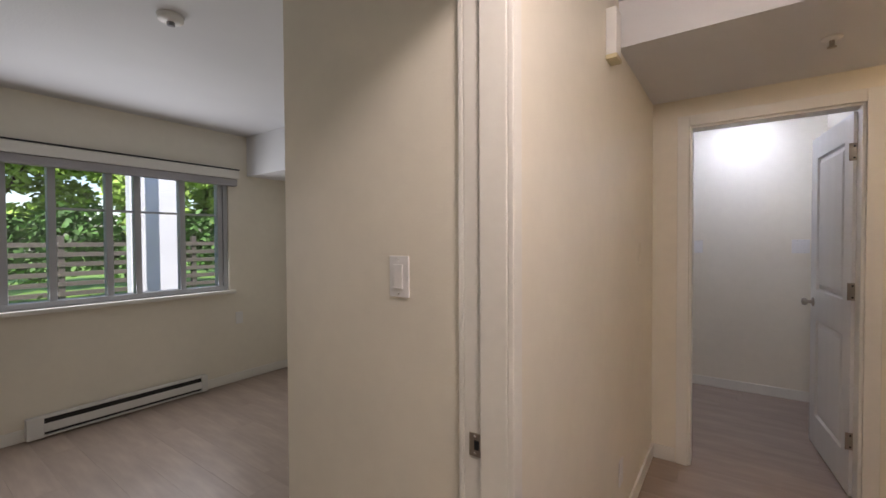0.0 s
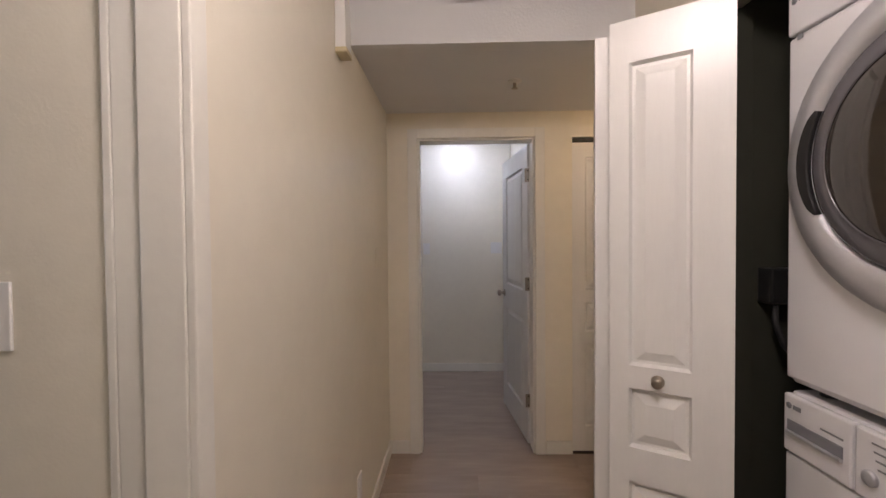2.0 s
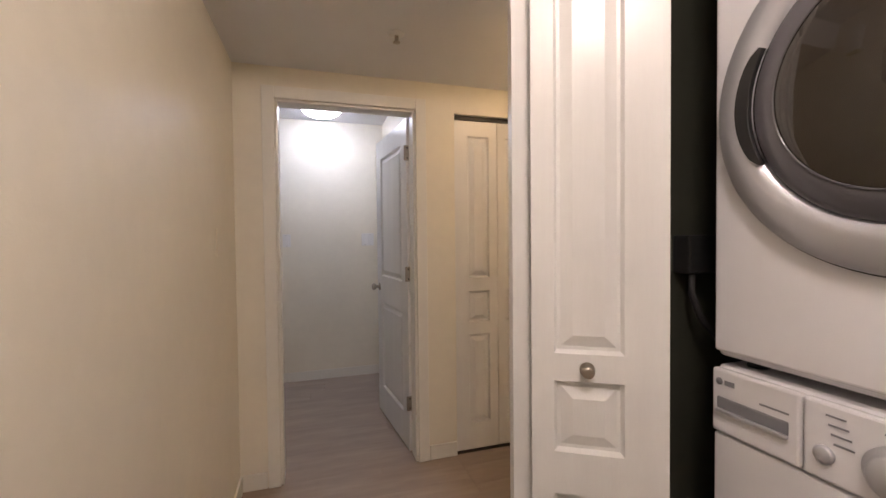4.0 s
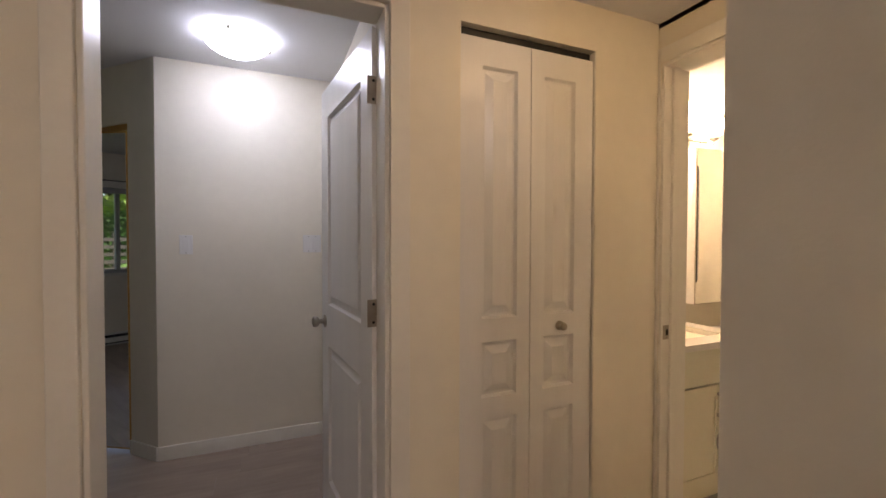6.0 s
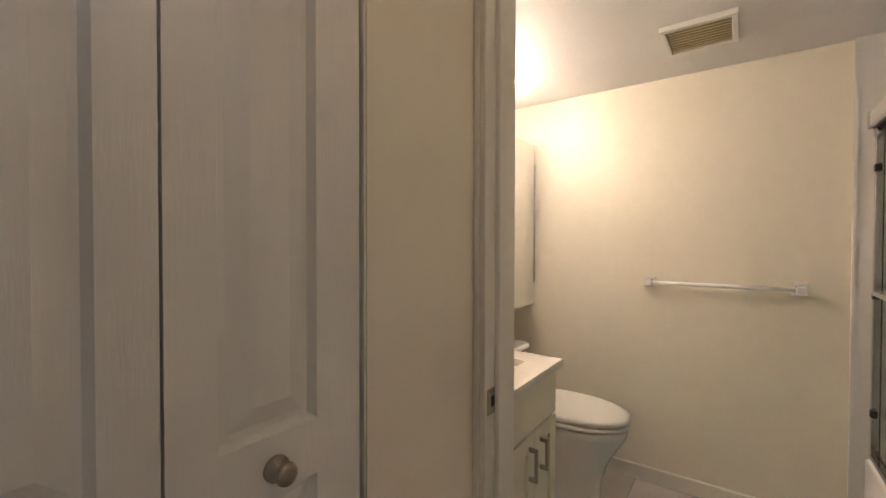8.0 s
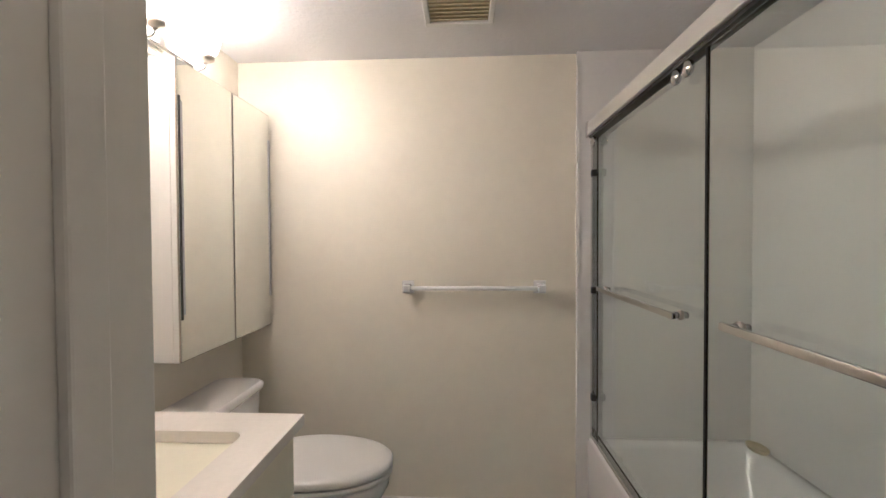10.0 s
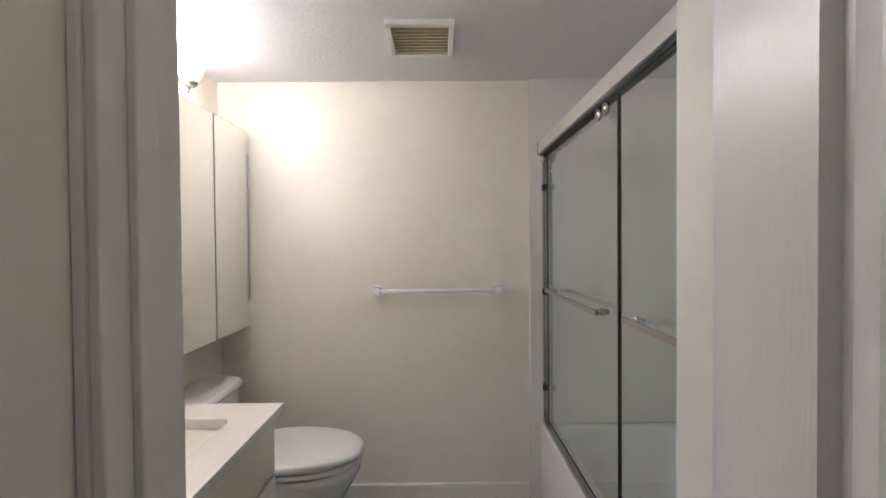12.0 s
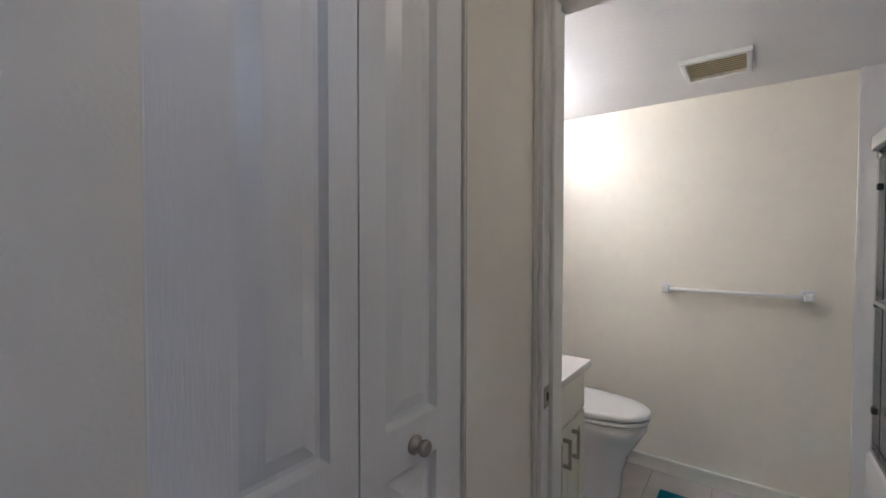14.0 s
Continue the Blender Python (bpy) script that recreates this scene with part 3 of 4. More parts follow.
def machine(name, z0, z1, label, washer):
    s = thing(name, label, "washing machine" if washer else "dryer")
    y0, y1, x0, x1 = 0.725, 1.410, 1.015, 1.715
    part("body", block(x0 + 0.012, x1, y0, y1, z0 + 0.015, z1, 0.012), APPLIANCE, s)
    cyy, face = (y0 + y1) / 2, x0
    if washer:
        part("front_panel", block(x0 - 0.002, x0 + 0.012, y0 + 0.004, y1 - 0.004, z0 + 0.03, z1 - 0.155, 0.005), APPLIANCE, s)
        part("control_panel", block(x0 - 0.008, x0 + 0.012, y0 + 0.004, 1.222, z1 - 0.150, z1 - 0.006, 0.006), APPLIANCE, s, "white control panel")
        dr = part("detergent_drawer", block(x0 - 0.008, x0 + 0.012, 1.226, y1 - 0.004, z1 - 0.150, z1 - 0.006, 0.006), APPLIANCE, s, "white detergent drawer")
        # grey bar carries the shade of the drawer pull in its colour
        part("drawer_grip", block(x0 - 0.0105, x0 - 0.007, 1.245, 1.392, z1 - 0.095, z1 - 0.068, 0.002), GREYMARK, dr, "grey bar with the pull's shade in its colour")
        part("drawer_lip", block(x0 - 0.016, x0 - 0.007, 1.245, 1.392, z1 - 0.102, z1 - 0.094, 0.002), SILVER, dr)
        dial = part("dial", lathe([(0.046, 0), (0.046, 0.008), (0.041, 0.012), (0.034, 0.012), (0.032, 0.028), (0.027, 0.033), (0, 0.034)], 44, pose(x0 - 0.008, 1.085, z1 - 0.088, 0, -90, 0)), SILVER, s, "silver program dial")
        for cyb in (1.186, 0.93, 0.88):
            part("button", lathe([(0.016, 0), (0.016, 0.006), (0.012, 0.009), (0, 0.010)], 24, pose(x0 - 0.008, cyb, z1 - 0.100, 0, -90, 0)), SILVER, s, "round silver button")
        bars(s, [(1.185 - 0.004 * i, z1 - 0.030 - 0.016 * i, 0.030, 0.0035) for i in range(4)] + [(1.035 - 0.01 * i, z1 - 0.045 - 0.016 * i, 0.034, 0.0035) for i in range(5)] + [(1.30, z1 - 0.055, 0.055, 0.004), (1.105, z1 - 0.030, 0.05, 0.003), (0.98, z1 - 0.05, 0.05, 0.02)], x0 - 0.008, GREYMARK)
        part("emblem", lathe([(0, 0.001), (0.008, 0.001), (0.008, 0)], 20, pose(x0 - 0.008, 1.388, z1 - 0.034, 0, -90, 0)), GREYMARK, s, "small round grey maker's mark")
        bars(s, [(1.375, z1 - 0.040, 0.022, 0.011)], x0 - 0.008, GREYMARK)
        appliance_ring(s, cyy, z0 + 0.533, 0.305, 0.215, x0 - 0.002)
    else:
        part("front_panel", block(x0 - 0.002, x0 + 0.012, y0 + 0.004, y1 - 0.004, z0 + 0.03, z1 - 0.115, 0.006), APPLIANCE, s)
        part("control_panel", block(x0 - 0.006, x0 + 0.012, y0 + 0.004, y1 - 0.004, z1 - 0.110, z1 - 0.004, 0.006), APPLIANCE, s, "white control panel")
        for cyb in (1.235, 1.19, 0.90):
            part("button", lathe([(0.014, 0), (0.014, 0.006), (0.010, 0.009), (0, 0.010)], 24, pose(x0 - 0.006, cyb, z1 - 0.055, 0, -90, 0)), SILVER, s, "round silver button")
        part("emblem", lathe([(0, 0.001), (0.008, 0.001), (0.008, 0)], 20, pose(x0 - 0.006, 1.385, z1 - 0.030, 0, -90, 0)), GREYMARK, s, "small round grey maker's mark")
        bars(s, [(1.372, z1 - 0.036, 0.024, 0.011), (1.30, z1 - 0.030, 0.05, 0.004), (1.375, z1 - 0.128, 0.016, 0.012)], x0 - 0.006, GREYMARK)
        appliance_ring(s, cyy, z0 + 0.54, 0.319, 0.234, x0 - 0.002)
    for fx in (x0 + 0.06, x1 - 0.06):
        for fy in (y0 + 0.06, y1 - 0.06):
            part("foot", lathe([(0, z0), (0.022, z0), (0.020, z0 + 0.016), (0, z0 + 0.016)], 14, Matrix.Translation((fx, fy, 0))), DARK, s)
    return s


machine("washing_machine", 0.0, 1.005, "white front-loading washer with silver dial under the dryer", True)
machine("dryer", 1.007, 1.985, "white front-loading dryer with smoked glass door stacked on top", False)
socket = thing("dryer_plug", "black dryer plug with its cord on the closet wall", "power plug")
part("plug", block(1.05, 1.15, 1.505, 1.56, 1.20, 1.30, 0.006), DARK, socket)
part("cord", tube([(1.075, 1.52, 1.205), (1.068, 1.515, 1.15), (1.085, 1.505, 1.09), (1.13, 1.49, 1.03), (1.19, 1.47, 0.99), (1.27, 1.45, 0.96), (1.40, 1.44, 0.95)], 0.009, 10), CORD, socket, "thick black rubber cord")


# ---- bathroom ----
structure("trim_surround_east", blocks([(3.500, XW, 1.345, 2.146, 0.0, BATHTOP), (3.494, 3.500, 2.136, 2.150, 0.0, BATHTOP)]), SURROUND, "white tub surround panel with an edge strip")
structure("trim_surround_south", block(XB, 3.500, 1.345, 1.362, 0.36, BATHTOP), SURROUND, "white tub surround panel")
structure("trim_surround_west", block(XB, XB + 0.018, 1.362, 2.146, 0.36, BATHTOP), SURROUND, "white tub surround panel")

tub = thing("bathtub", "white bathtub behind sliding glass doors", "bathtub")
X0, X1, Y0, Y1, RIM = 1.985, 3.498, 1.364, 2.10, 0.405


def rounded(x0, x1, y0, y1, r, z, n=6):
    pts = []
    for cx, cy, a0 in ((x1 - r, y1 - r, 0), (x0 + r, y1 - r, 90), (x0 + r, y0 + r, 180), (x1 - r, y0 + r, 270)):
        for k in range(n + 1):
            a = math.radians(a0 + 90 * k / n)
            pts.append((cx + r * math.cos(a), cy + r * math.sin(a), z))
    return pts


bm = bmesh.new()
rings = [[bm.verts.new(p) for p in o] for o in (rounded(X0, X1, Y0, Y1, 0.012, 0.0), rounded(X0, X1, Y0, Y1, 0.012, RIM - 0.012), rounded(X0 + 0.008, X1 - 0.008, Y0 + 0.008, Y1 - 0.012, 0.02, RIM),
         rounded(X0 + 0.07, X1 - 0.06, Y0 + 0.05, Y1 - 0.085, 0.12, RIM), rounded(X0 + 0.085, X1 - 0.075, Y0 + 0.06, Y1 - 0.097, 0.12, RIM - 0.02), rounded(X0 + 0.14, X1 - 0.16, Y0 + 0.10, Y1 - 0.14, 0.13, 0.14), rounded(X0 + 0.20, X1 - 0.24, Y0 + 0.15, Y1 - 0.19, 0.12, 0.09))]
for a, b in zip(rings, rings[1:]):
    for k in range(len(a)):
        j = (k + 1) % len(a)
        bm.faces.new((a[k], a[j], b[j], b[k])).smooth = True
bm.faces.new(rings[-1])
bmesh.ops.recalc_face_normals(bm, faces=bm.faces)
part("tub_shell", bm, CERAMIC, tub)
part("drain", lathe([(0, 0.095), (0.03, 0.094), (0.03, 0.09)], 20, Matrix.Translation((2.30, 1.73, 0))), CHROME, tub)
soap = thing("soap_dish", "small cream dish on the back rim of the tub", "soap dish", pose(3.40, 1.40, RIM))
part("dish", lathe([(0, 0), (0.05, 0), (0.058, 0.014), (0.052, 0.014), (0.04, 0.006), (0, 0.006)], 24, None, 1.0, 0.6), ALMOND, soap)

# sliding shower doors
shower = thing("shower_door", "framed sliding shower doors of clear glass with chrome bars", "shower door")
part("header_rail", blocks([(XB + 0.018, 3.498, 2.045, 2.105, 1.795, 1.852)], 0.004), ALUMINIUM, shower, "polished header rail")
part("rail_lip", block(XB + 0.018, 3.498, 2.052, 2.092, 1.783, 1.795, 0.001), DARK, shower, "dark track under the rail")
part("bottom_track", block(XB + 0.018, 3.498, 2.050, 2.088, RIM, RIM + 0.016, 0.003), CHROME, shower)
part("end_cap", block(3.480, 3.500, 2.040, 2.110, 1.785, 1.857, 0.003), CHROME, shower)
part("side_jamb", block(3.478, 3.498, 2.052, 2.086, RIM + 0.016, 1.785, 0.002), CHROME, shower)
for name, a, b, y in (("far_panel", 2.625, 3.470, 2.058), ("near_panel", 1.995, 2.596, 2.076)):
    pane = part("pane", block(a, b, y - 0.003, y + 0.003, RIM + 0.02, 1.782), SHOWERGLASS, shower, "clear greenish glass pane")
    pane.visible_shadow = False
    if name == "near_panel":
        part("edge_seal", block(b, b + 0.008, y - 0.005, y + 0.005, RIM + 0.02, 1.782), DARK, shower, "dark edge of the pane")
for rx in (2.735, 2.675, 3.46):
    part("roller", lathe([(0, 0), (0.020, 0), (0.022, 0.006), (0.018, 0.014), (0, 0.016)], 24, pose(rx, 2.080, 1.762, -90, 0, 0)), CHROME, shower, "round chrome roller cap")
for z in (1.62, 1.09, 0.60):
    part("bumper", block(3.455, 3.480, 2.070, 2.092, z - 0.015, z + 0.015, 0.003), DARK, shower, "dark rubber bumper")
for a, b, z, y in ((2.68, 3.31, 1.115, 2.115), (2.03, 2.46, 1.135, 2.128)):
    bar = part("towel_bar", block(a, b, y - 0.006, y + 0.006, z - 0.009, z + 0.009, 0.003), CHROME, shower, "flat chrome bar")
    for ex in (a + 0.02, b - 0.02):
        part("bar_post", tube([(ex, y - 0.045, z), (ex, y, z)], 0.009), CHROME, bar)
        part("post_cap", lathe([(0, 0), (0.014, 0), (0.014, 0.008), (0, 0.010)], 20, pose(ex, y - 0.030, z, -90, 0, 0)), NICKEL, bar, "dark nickel cap")

# vanity with its top and sink
vanity = thing("vanity_cabinet", "cream shaker vanity with two doors and square nickel pulls", "vanity")
VX0, VX1, VF = XB + 0.004, 2.675, 3.142
part("body", blocks([(VX0, VX1, VF + 0.02, YV, 0.10, 0.803), (VX0, VX1, VF + 0.07, YV, 0.0, 0.10)], 0.001), CABINET, vanity)
part("drawer_front", block(VX0 + 0.003, VX1 - 0.003, VF, VF + 0.02, 0.622, 0.795, 0.002), CABINET, vanity)


def shaker(x0, x1, z0, z1, y):
    d = part("door", blocks([(x0, x0 + 0.058, y, y + 0.02, z0, z1), (x1 - 0.058, x1, y, y + 0.02, z0, z1), (x0 + 0.058, x1 - 0.058, y, y + 0.02, z0, z0 + 0.058), (x0 + 0.058, x1 - 0.058, y, y + 0.02, z1 - 0.058, z1)], 0.001), CABINET, vanity)
    part("panel", block(x0 + 0.058, x1 - 0.058, y + 0.010, y + 0.018, z0 + 0.058, z1 - 0.058), CABINET, d)
    return d


mid = (VX0 + VX1) / 2 + 0.14
for x0, x1, hx in ((VX0 + 0.003, mid - 0.0015, mid - 0.05), (mid + 0.0015, VX1 - 0.003, mid + 0.05)):
    d = shaker(x0, x1, 0.112, 0.612, VF)
    part("handle", blocks([(hx - 0.006, hx + 0.006, VF - 0.034, VF - 0.022, 0.455, 0.575), (hx - 0.006, hx + 0.006, VF - 0.022, VF, 0.455, 0.470), (hx - 0.006, hx + 0.006, VF - 0.022, VF, 0.560, 0.575)], 0.002), NICKEL, d, "square satin nickel pull")

counter = thing("countertop", "white quartz vanity top with a rectangular sink cut-out", "countertop")
SX0, SX1, SY0, SY1, CZ0, CZ1 = 2.06, 2.575, 3.225, 3.52, 0.805, 0.835
bm = bmesh.new()
outer_t = [(XB + 0.004, 3.118), (2.690, 3.118), (2.690, YV), (XB + 0.004, YV)]


def ring_at(z, r=0.035):
    return rounded(SX0, SX1, SY0, SY1, r, z)


grid = []
for z in (CZ0, CZ1):
    inner = [bm.verts.new(p) for p in ring_at(z)]
    outer = []
    for p in ring_at(z):
        # push each point of the cut-out onto the slab's edge, quadrant by quadrant
        cx, cy = (SX0 + SX1) / 2, (SY0 + SY1) / 2
        ex = outer_t[1][0] if p[0] > cx else outer_t[0][0]
        ey = outer_t[2][1] if p[1] > cy else outer_t[0][1]
        outer.append((ex, ey, z))
    corners = {}
    for p in outer:
        corners.setdefault((round(p[0], 4), round(p[1], 4)), bm.verts.new(p))
    ov = [corners[(round(p[0], 4), round(p[1], 4))] for p in outer]
    n = len(inner)
    for k in range(n):
        j = (k + 1) % n
        if ov[k] is ov[j]:
            bm.faces.new((inner[k], inner[j], ov[k]))
        else:
            bm.faces.new((inner[k], inner[j], ov[j], ov[k]))
    grid.append((inner, list(corners.values())))
for which in (0, 1):
    a, b = grid[0][which], grid[1][which]
    for k in range(len(a)):
        j = (k + 1) % len(a)
        bm.faces.new((a[k], a[j], b[j], b[k]))
bmesh.ops.recalc_face_normals(bm, faces=bm.faces)
part("slab", bm, QUARTZ, counter)
bm = bmesh.new()
rings = [[bm.verts.new(p) for p in o] for o in (rounded(SX0 - 0.006, SX1 + 0.006, SY0 - 0.006, SY1 + 0.006, 0.04, CZ0 - 0.001), rounded(SX0 + 0.01, SX1 - 0.01, SY0 + 0.01, SY1 - 0.01, 0.05, CZ0 - 0.08), rounded(SX0 + 0.05, SX1 - 0.05, SY0 + 0.05, SY1 - 0.05, 0.05, CZ0 - 0.13))]
for a, b in zip(rings, rings[1:]):
    for k in range(len(a)):
        j = (k + 1) % len(a)
        bm.faces.new((a[k], a[j], b[j], b[k])).smooth = True
bm.faces.new(rings[-1])
part("basin", bm, CERAMIC, counter, "white undermount basin")

# mirrored wall cabinet
cabinet = thing("medicine_cabinet", "white wall cabinet with two tall mirrored doors", "wall cabinet")
part("body", block(2.868, 3.512, 3.625, YV, 0.918, 1.922, 0.002), WHITEPLASTIC, cabinet)
for a, b, s in ((2.868, 3.192, -1), (3.196, 3.512, 1)):
    d = part("door", block(a, b, 3.606, 3.624, 0.918, 1.922, 0.001), WHITEPLASTIC, cabinet)
    part("edge_frame", block(a + 0.001, b - 0.001, 3.603, 3.606, 0.919, 1.921), NICKEL, d, "thin dark metal edge")
    part("mirror", block(a + 0.004, b - 0.004, 3.600, 3.603, 0.922, 1.918, 0.0005), MIRRORFACE, d, "mirror glass")
    gx = a + 0.004 if s < 0 else b - 0.016
    part("pull", block(gx + 0.001 if s < 0 else gx, gx + 0.010 if s < 0 else gx + 0.012, 3.597, 3.617, 1.06, 1.80, 0.001), DARK if s < 0 else SILVER, d, "long recessed edge pull")
    if s < 0:
        part("finger_notch", block(gx + 0.010, gx + 0.022, 3.5985, 3.6005, 1.075, 1.785, 0.0005), SILVER, d, "grey finger notch")

# toilet
toilet = thing("toilet", "white two-piece toilet with an elongated closed lid", "toilet")
TCX = 3.11


def egg(scale, z, y_tip=2.945, y_back=3.47, half=0.185, dy=0.0):
    pts, cy = [], 3.25
    for k in range(36):
        a = 2 * math.pi * k / 36
        c, s = math.cos(a), math.sin(a)
        ly = (cy - y_tip) if s < 0 else (y_back - cy) * (1.0 if abs(c) < 0.5 else 1.0)
        p = abs(s) ** (1.0 if s < 0 else 0.8)
        pts.append((TCX + half * scale * math.copysign(abs(c) ** 0.9, c), cy + dy + ly * scale * math.copysign(p, s), z))
    return pts


part("bowl", loft([egg(0.70, 0.0, dy=0.05), egg(0.71, 0.02, dy=0.05), egg(0.72, 0.14, dy=0.045), egg(0.77, 0.24, dy=0.03), egg(0.89, 0.34, dy=0.01), egg(0.95, 0.39), egg(0.96, 0.425), egg(0.92, 0.43)]), CERAMIC, toilet)
part("seat", loft([egg(0.97, 0.436), egg(0.995, 0.440), egg(0.995, 0.452), egg(0.97, 0.456)]), WHITEPLASTIC, toilet, "white seat ring")
part("lid", loft([egg(0.97, 0.461), egg(1.0, 0.465), egg(1.0, 0.482), egg(0.97, 0.491), egg(0.86, 0.496), egg(0.5, 0.499)]), WHITEPLASTIC, toilet, "closed white lid")
part("tank", loft([rounded(TCX - 0.19, TCX + 0.19, 3.555, 3.740, 0.05, 0.40), rounded(TCX - 0.205, TCX + 0.205, 3.545, 3.742, 0.05, 0.685)]), CERAMIC, toilet)
part("pedestal_back", block(TCX - 0.10, TCX + 0.10, 3.40, 3.70, 0.0, 0.40, 0.03), CERAMIC, toilet)
part("tank_lid", loft([rounded(TCX - 0.212, TCX + 0.212, 3.537, 3.746, 0.05, 0.687), rounded(TCX - 0.218, TCX + 0.218, 3.532, 3.748, 0.055, 0.695), rounded(TCX - 0.218, TCX + 0.218, 3.532, 3.748, 0.055, 0.712), rounded(TCX - 0.205, TCX + 0.205, 3.545, 3.742, 0.05, 0.722)]), CERAMIC, toilet)
part("flush_lever", tube([(TCX - 0.15, 3.548, 0.64), (TCX - 0.15, 3.525, 0.64), (TCX - 0.09, 3.520, 0.635)], 0.007), CHROME, toilet)

# towel bar on the far wall
towel = thing("towel_bar", "white towel bar with square ceramic brackets", "towel bar")
for y in (2.315, 2.935):
    br = part("bracket", block(XW - 0.012, XW, y - 0.028, y + 0.028, 1.070, 1.130, 0.004), CERAMIC, towel, "white ceramic bracket")
    part("arm", block(XW - 0.075, XW - 0.012, y - 0.018, y + 0.018, 1.080, 1.116, 0.006), CERAMIC, br)
part("rod", tube([(XW - 0.055, 2.318, 1.098), (XW - 0.055, 2.932, 1.098)], 0.010), WHITEPLASTIC, towel)

# ceiling fan grille
vent = thing("ceiling_vent", "almond plastic fan grille with many slats", "ceiling vent", pose(0, 0, BATHTOP))
part("frame", blocks([(2.92, 2.945, 2.55, 2.815, -0.022, 0), (3.180, 3.205, 2.55, 2.815, -0.022, 0), (2.945, 3.180, 2.55, 2.572, -0.022, 0), (2.945, 3.180, 2.793, 2.815, -0.022, 0)], 0.004), WHITEPLASTIC, vent)
# brown plate gives the shade between the slats by its colour
part("backing", block(2.945, 3.180, 2.572, 2.793, -0.004, -0.001), FANBACK, vent, "dark recess")
for k in range(9):
    cx = 2.960 + k * 0.0256
    bm = block(-0.0112, 0.0112, 2.572, 2.793, -0.0015, 0.0015)
    bmesh.ops.transform(bm, matrix=pose(cx, 0, -0.015, 0, -18, 0), verts=bm.verts)
    part("slat", bm, ALMOND, vent)

# vanity lamp
vl = thing("vanity_lamp", "chrome wall lamp with lit frosted bell shades, left two unseen and added", "wall lamp")
part("back_plate", lathe([(0, 0), (0.105, 0), (0.098, 0.014), (0.06, 0.022), (0, 0.024)], 40, pose(2.93, YV, 2.03, 90, 0, 0), 1.0, 0.62), CHROME, vl)
part("bar", tube([(2.25, 3.715, 1.995), (3.12, 3.715, 1.995)], 0.008), CHROME, vl)
# left two shades are unseen, the leftmost added to even out the light
for bx in (2.31, 2.56, 2.81, 3.06):
    part("arm", tube([(bx, 3.715, 1.995), (bx, 3.70, 1.965), (bx, 3.66, 1.950), (bx, 3.63, 1.962), (bx, 3.62, 1.985)], 0.006), CHROME, vl)
    part("cup", lathe([(0, 0), (0.012, 0.0), (0.028, 0.010), (0.030, 0.026), (0.0, 0.026)], 28, pose(bx, 3.62, 1.982)), NICKEL, vl, "nickel cup")
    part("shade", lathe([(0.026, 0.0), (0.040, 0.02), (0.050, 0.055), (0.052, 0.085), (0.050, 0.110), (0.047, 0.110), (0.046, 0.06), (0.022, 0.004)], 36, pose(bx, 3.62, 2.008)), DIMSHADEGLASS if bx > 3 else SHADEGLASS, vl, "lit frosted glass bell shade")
    part("bulb", lathe([(0, 0.028), (0.016, 0.032), (0.026, 0.050), (0.028, 0.064), (0.022, 0.080), (0, 0.088)], 20, pose(bx, 3.62, 2.008)), BULBGLASS, vl, "lit round bulb")

bm = bmesh.new()
add_box(bm, 2.72, 3.30, 2.20, 2.925, 0.0, 0.014, 0.006)
rug = solid("bath_rug", bm, RUG, "teal cotton bath rug on the tiled floor", "rug")


# ---- bedroom window and heater ----
def window(name, y0, y1, mullions, z0=0.90, z1=1.98):
    w = tagged(new(name), "grey vinyl sliding window with a garden view", "window", "", "structure")
    x0, x1 = WINX - 0.12, WINX - 0.02
    part("window_frame", blocks([(x0, x1, y0, y0 + 0.04, z0, z1), (x0, x1, y1 - 0.04, y1, z0, z1), (x0, x1, y0 + 0.04, y1 - 0.04, z0, z0 + 0.045), (x0, x1, y0 + 0.04, y1 - 0.04, z1 - 0.04, z1)], 0.003), VINYL, w)
    part("window_sill", block(WINX - 0.02, WINX + 0.05, y0 - 0.05, y1 + 0.04, z0 - 0.03, z0, 0.004), TRIM, w, "white sill board")
    ys = [y0 + 0.02] + mullions + [y1 - 0.02]
    for my in mullions:
        part("mullion", block(x0 + 0.02, x1 - 0.01, my - 0.022, my + 0.022, z0 + 0.045, z1 - 0.04, 0.003), VINYL, w)
    for k, (a, b) in enumerate(zip(ys, ys[1:])):
        p = part("pane", block(x0 + 0.045, x0 + 0.050, a + 0.022, b - 0.022, z0 + 0.045, z1 - 0.04), WINDOWGLASS, w)
        p.visible_shadow = False
        if k >= 2:
            part("glazing_bar", block(x0 + 0.035, x0 + 0.060, a + 0.022, b - 0.022, 1.605, 1.622, 0.002), VINYL, w)
    return w


window("window_1", W1[0], W1[1], [0.70, 0.95, 1.285, 1.475, 1.81, 2.135])
window("window_2", W2[0], W2[1], [4.05, 4.55])
for a, b in ((W1[0] - 0.06, 2.275), (W2[0] - 0.06, W2[1] + 0.06)):
    blind = thing("roller_blind", "rolled-up grey blind with a white head box over the window", "blind")
    part("head_box", block(WINX, WINX + 0.075, a, b, 1.965, 2.045, 0.004), TRIM, blind, "white head box")
    part("rolled_fabric", block(WINX + 0.004, WINX + 0.060, a + 0.01, b - 0.01, 1.895, 1.965, 0.012), BLIND, blind, "rolled grey fabric")
    # proud black strip stands in for the shaded gap over the box
    part("top_gap", block(WINX, WINX + 0.079, a, b, 2.045, 2.057), DARK, blind, "black strip drawn for the shaded gap above the head box")


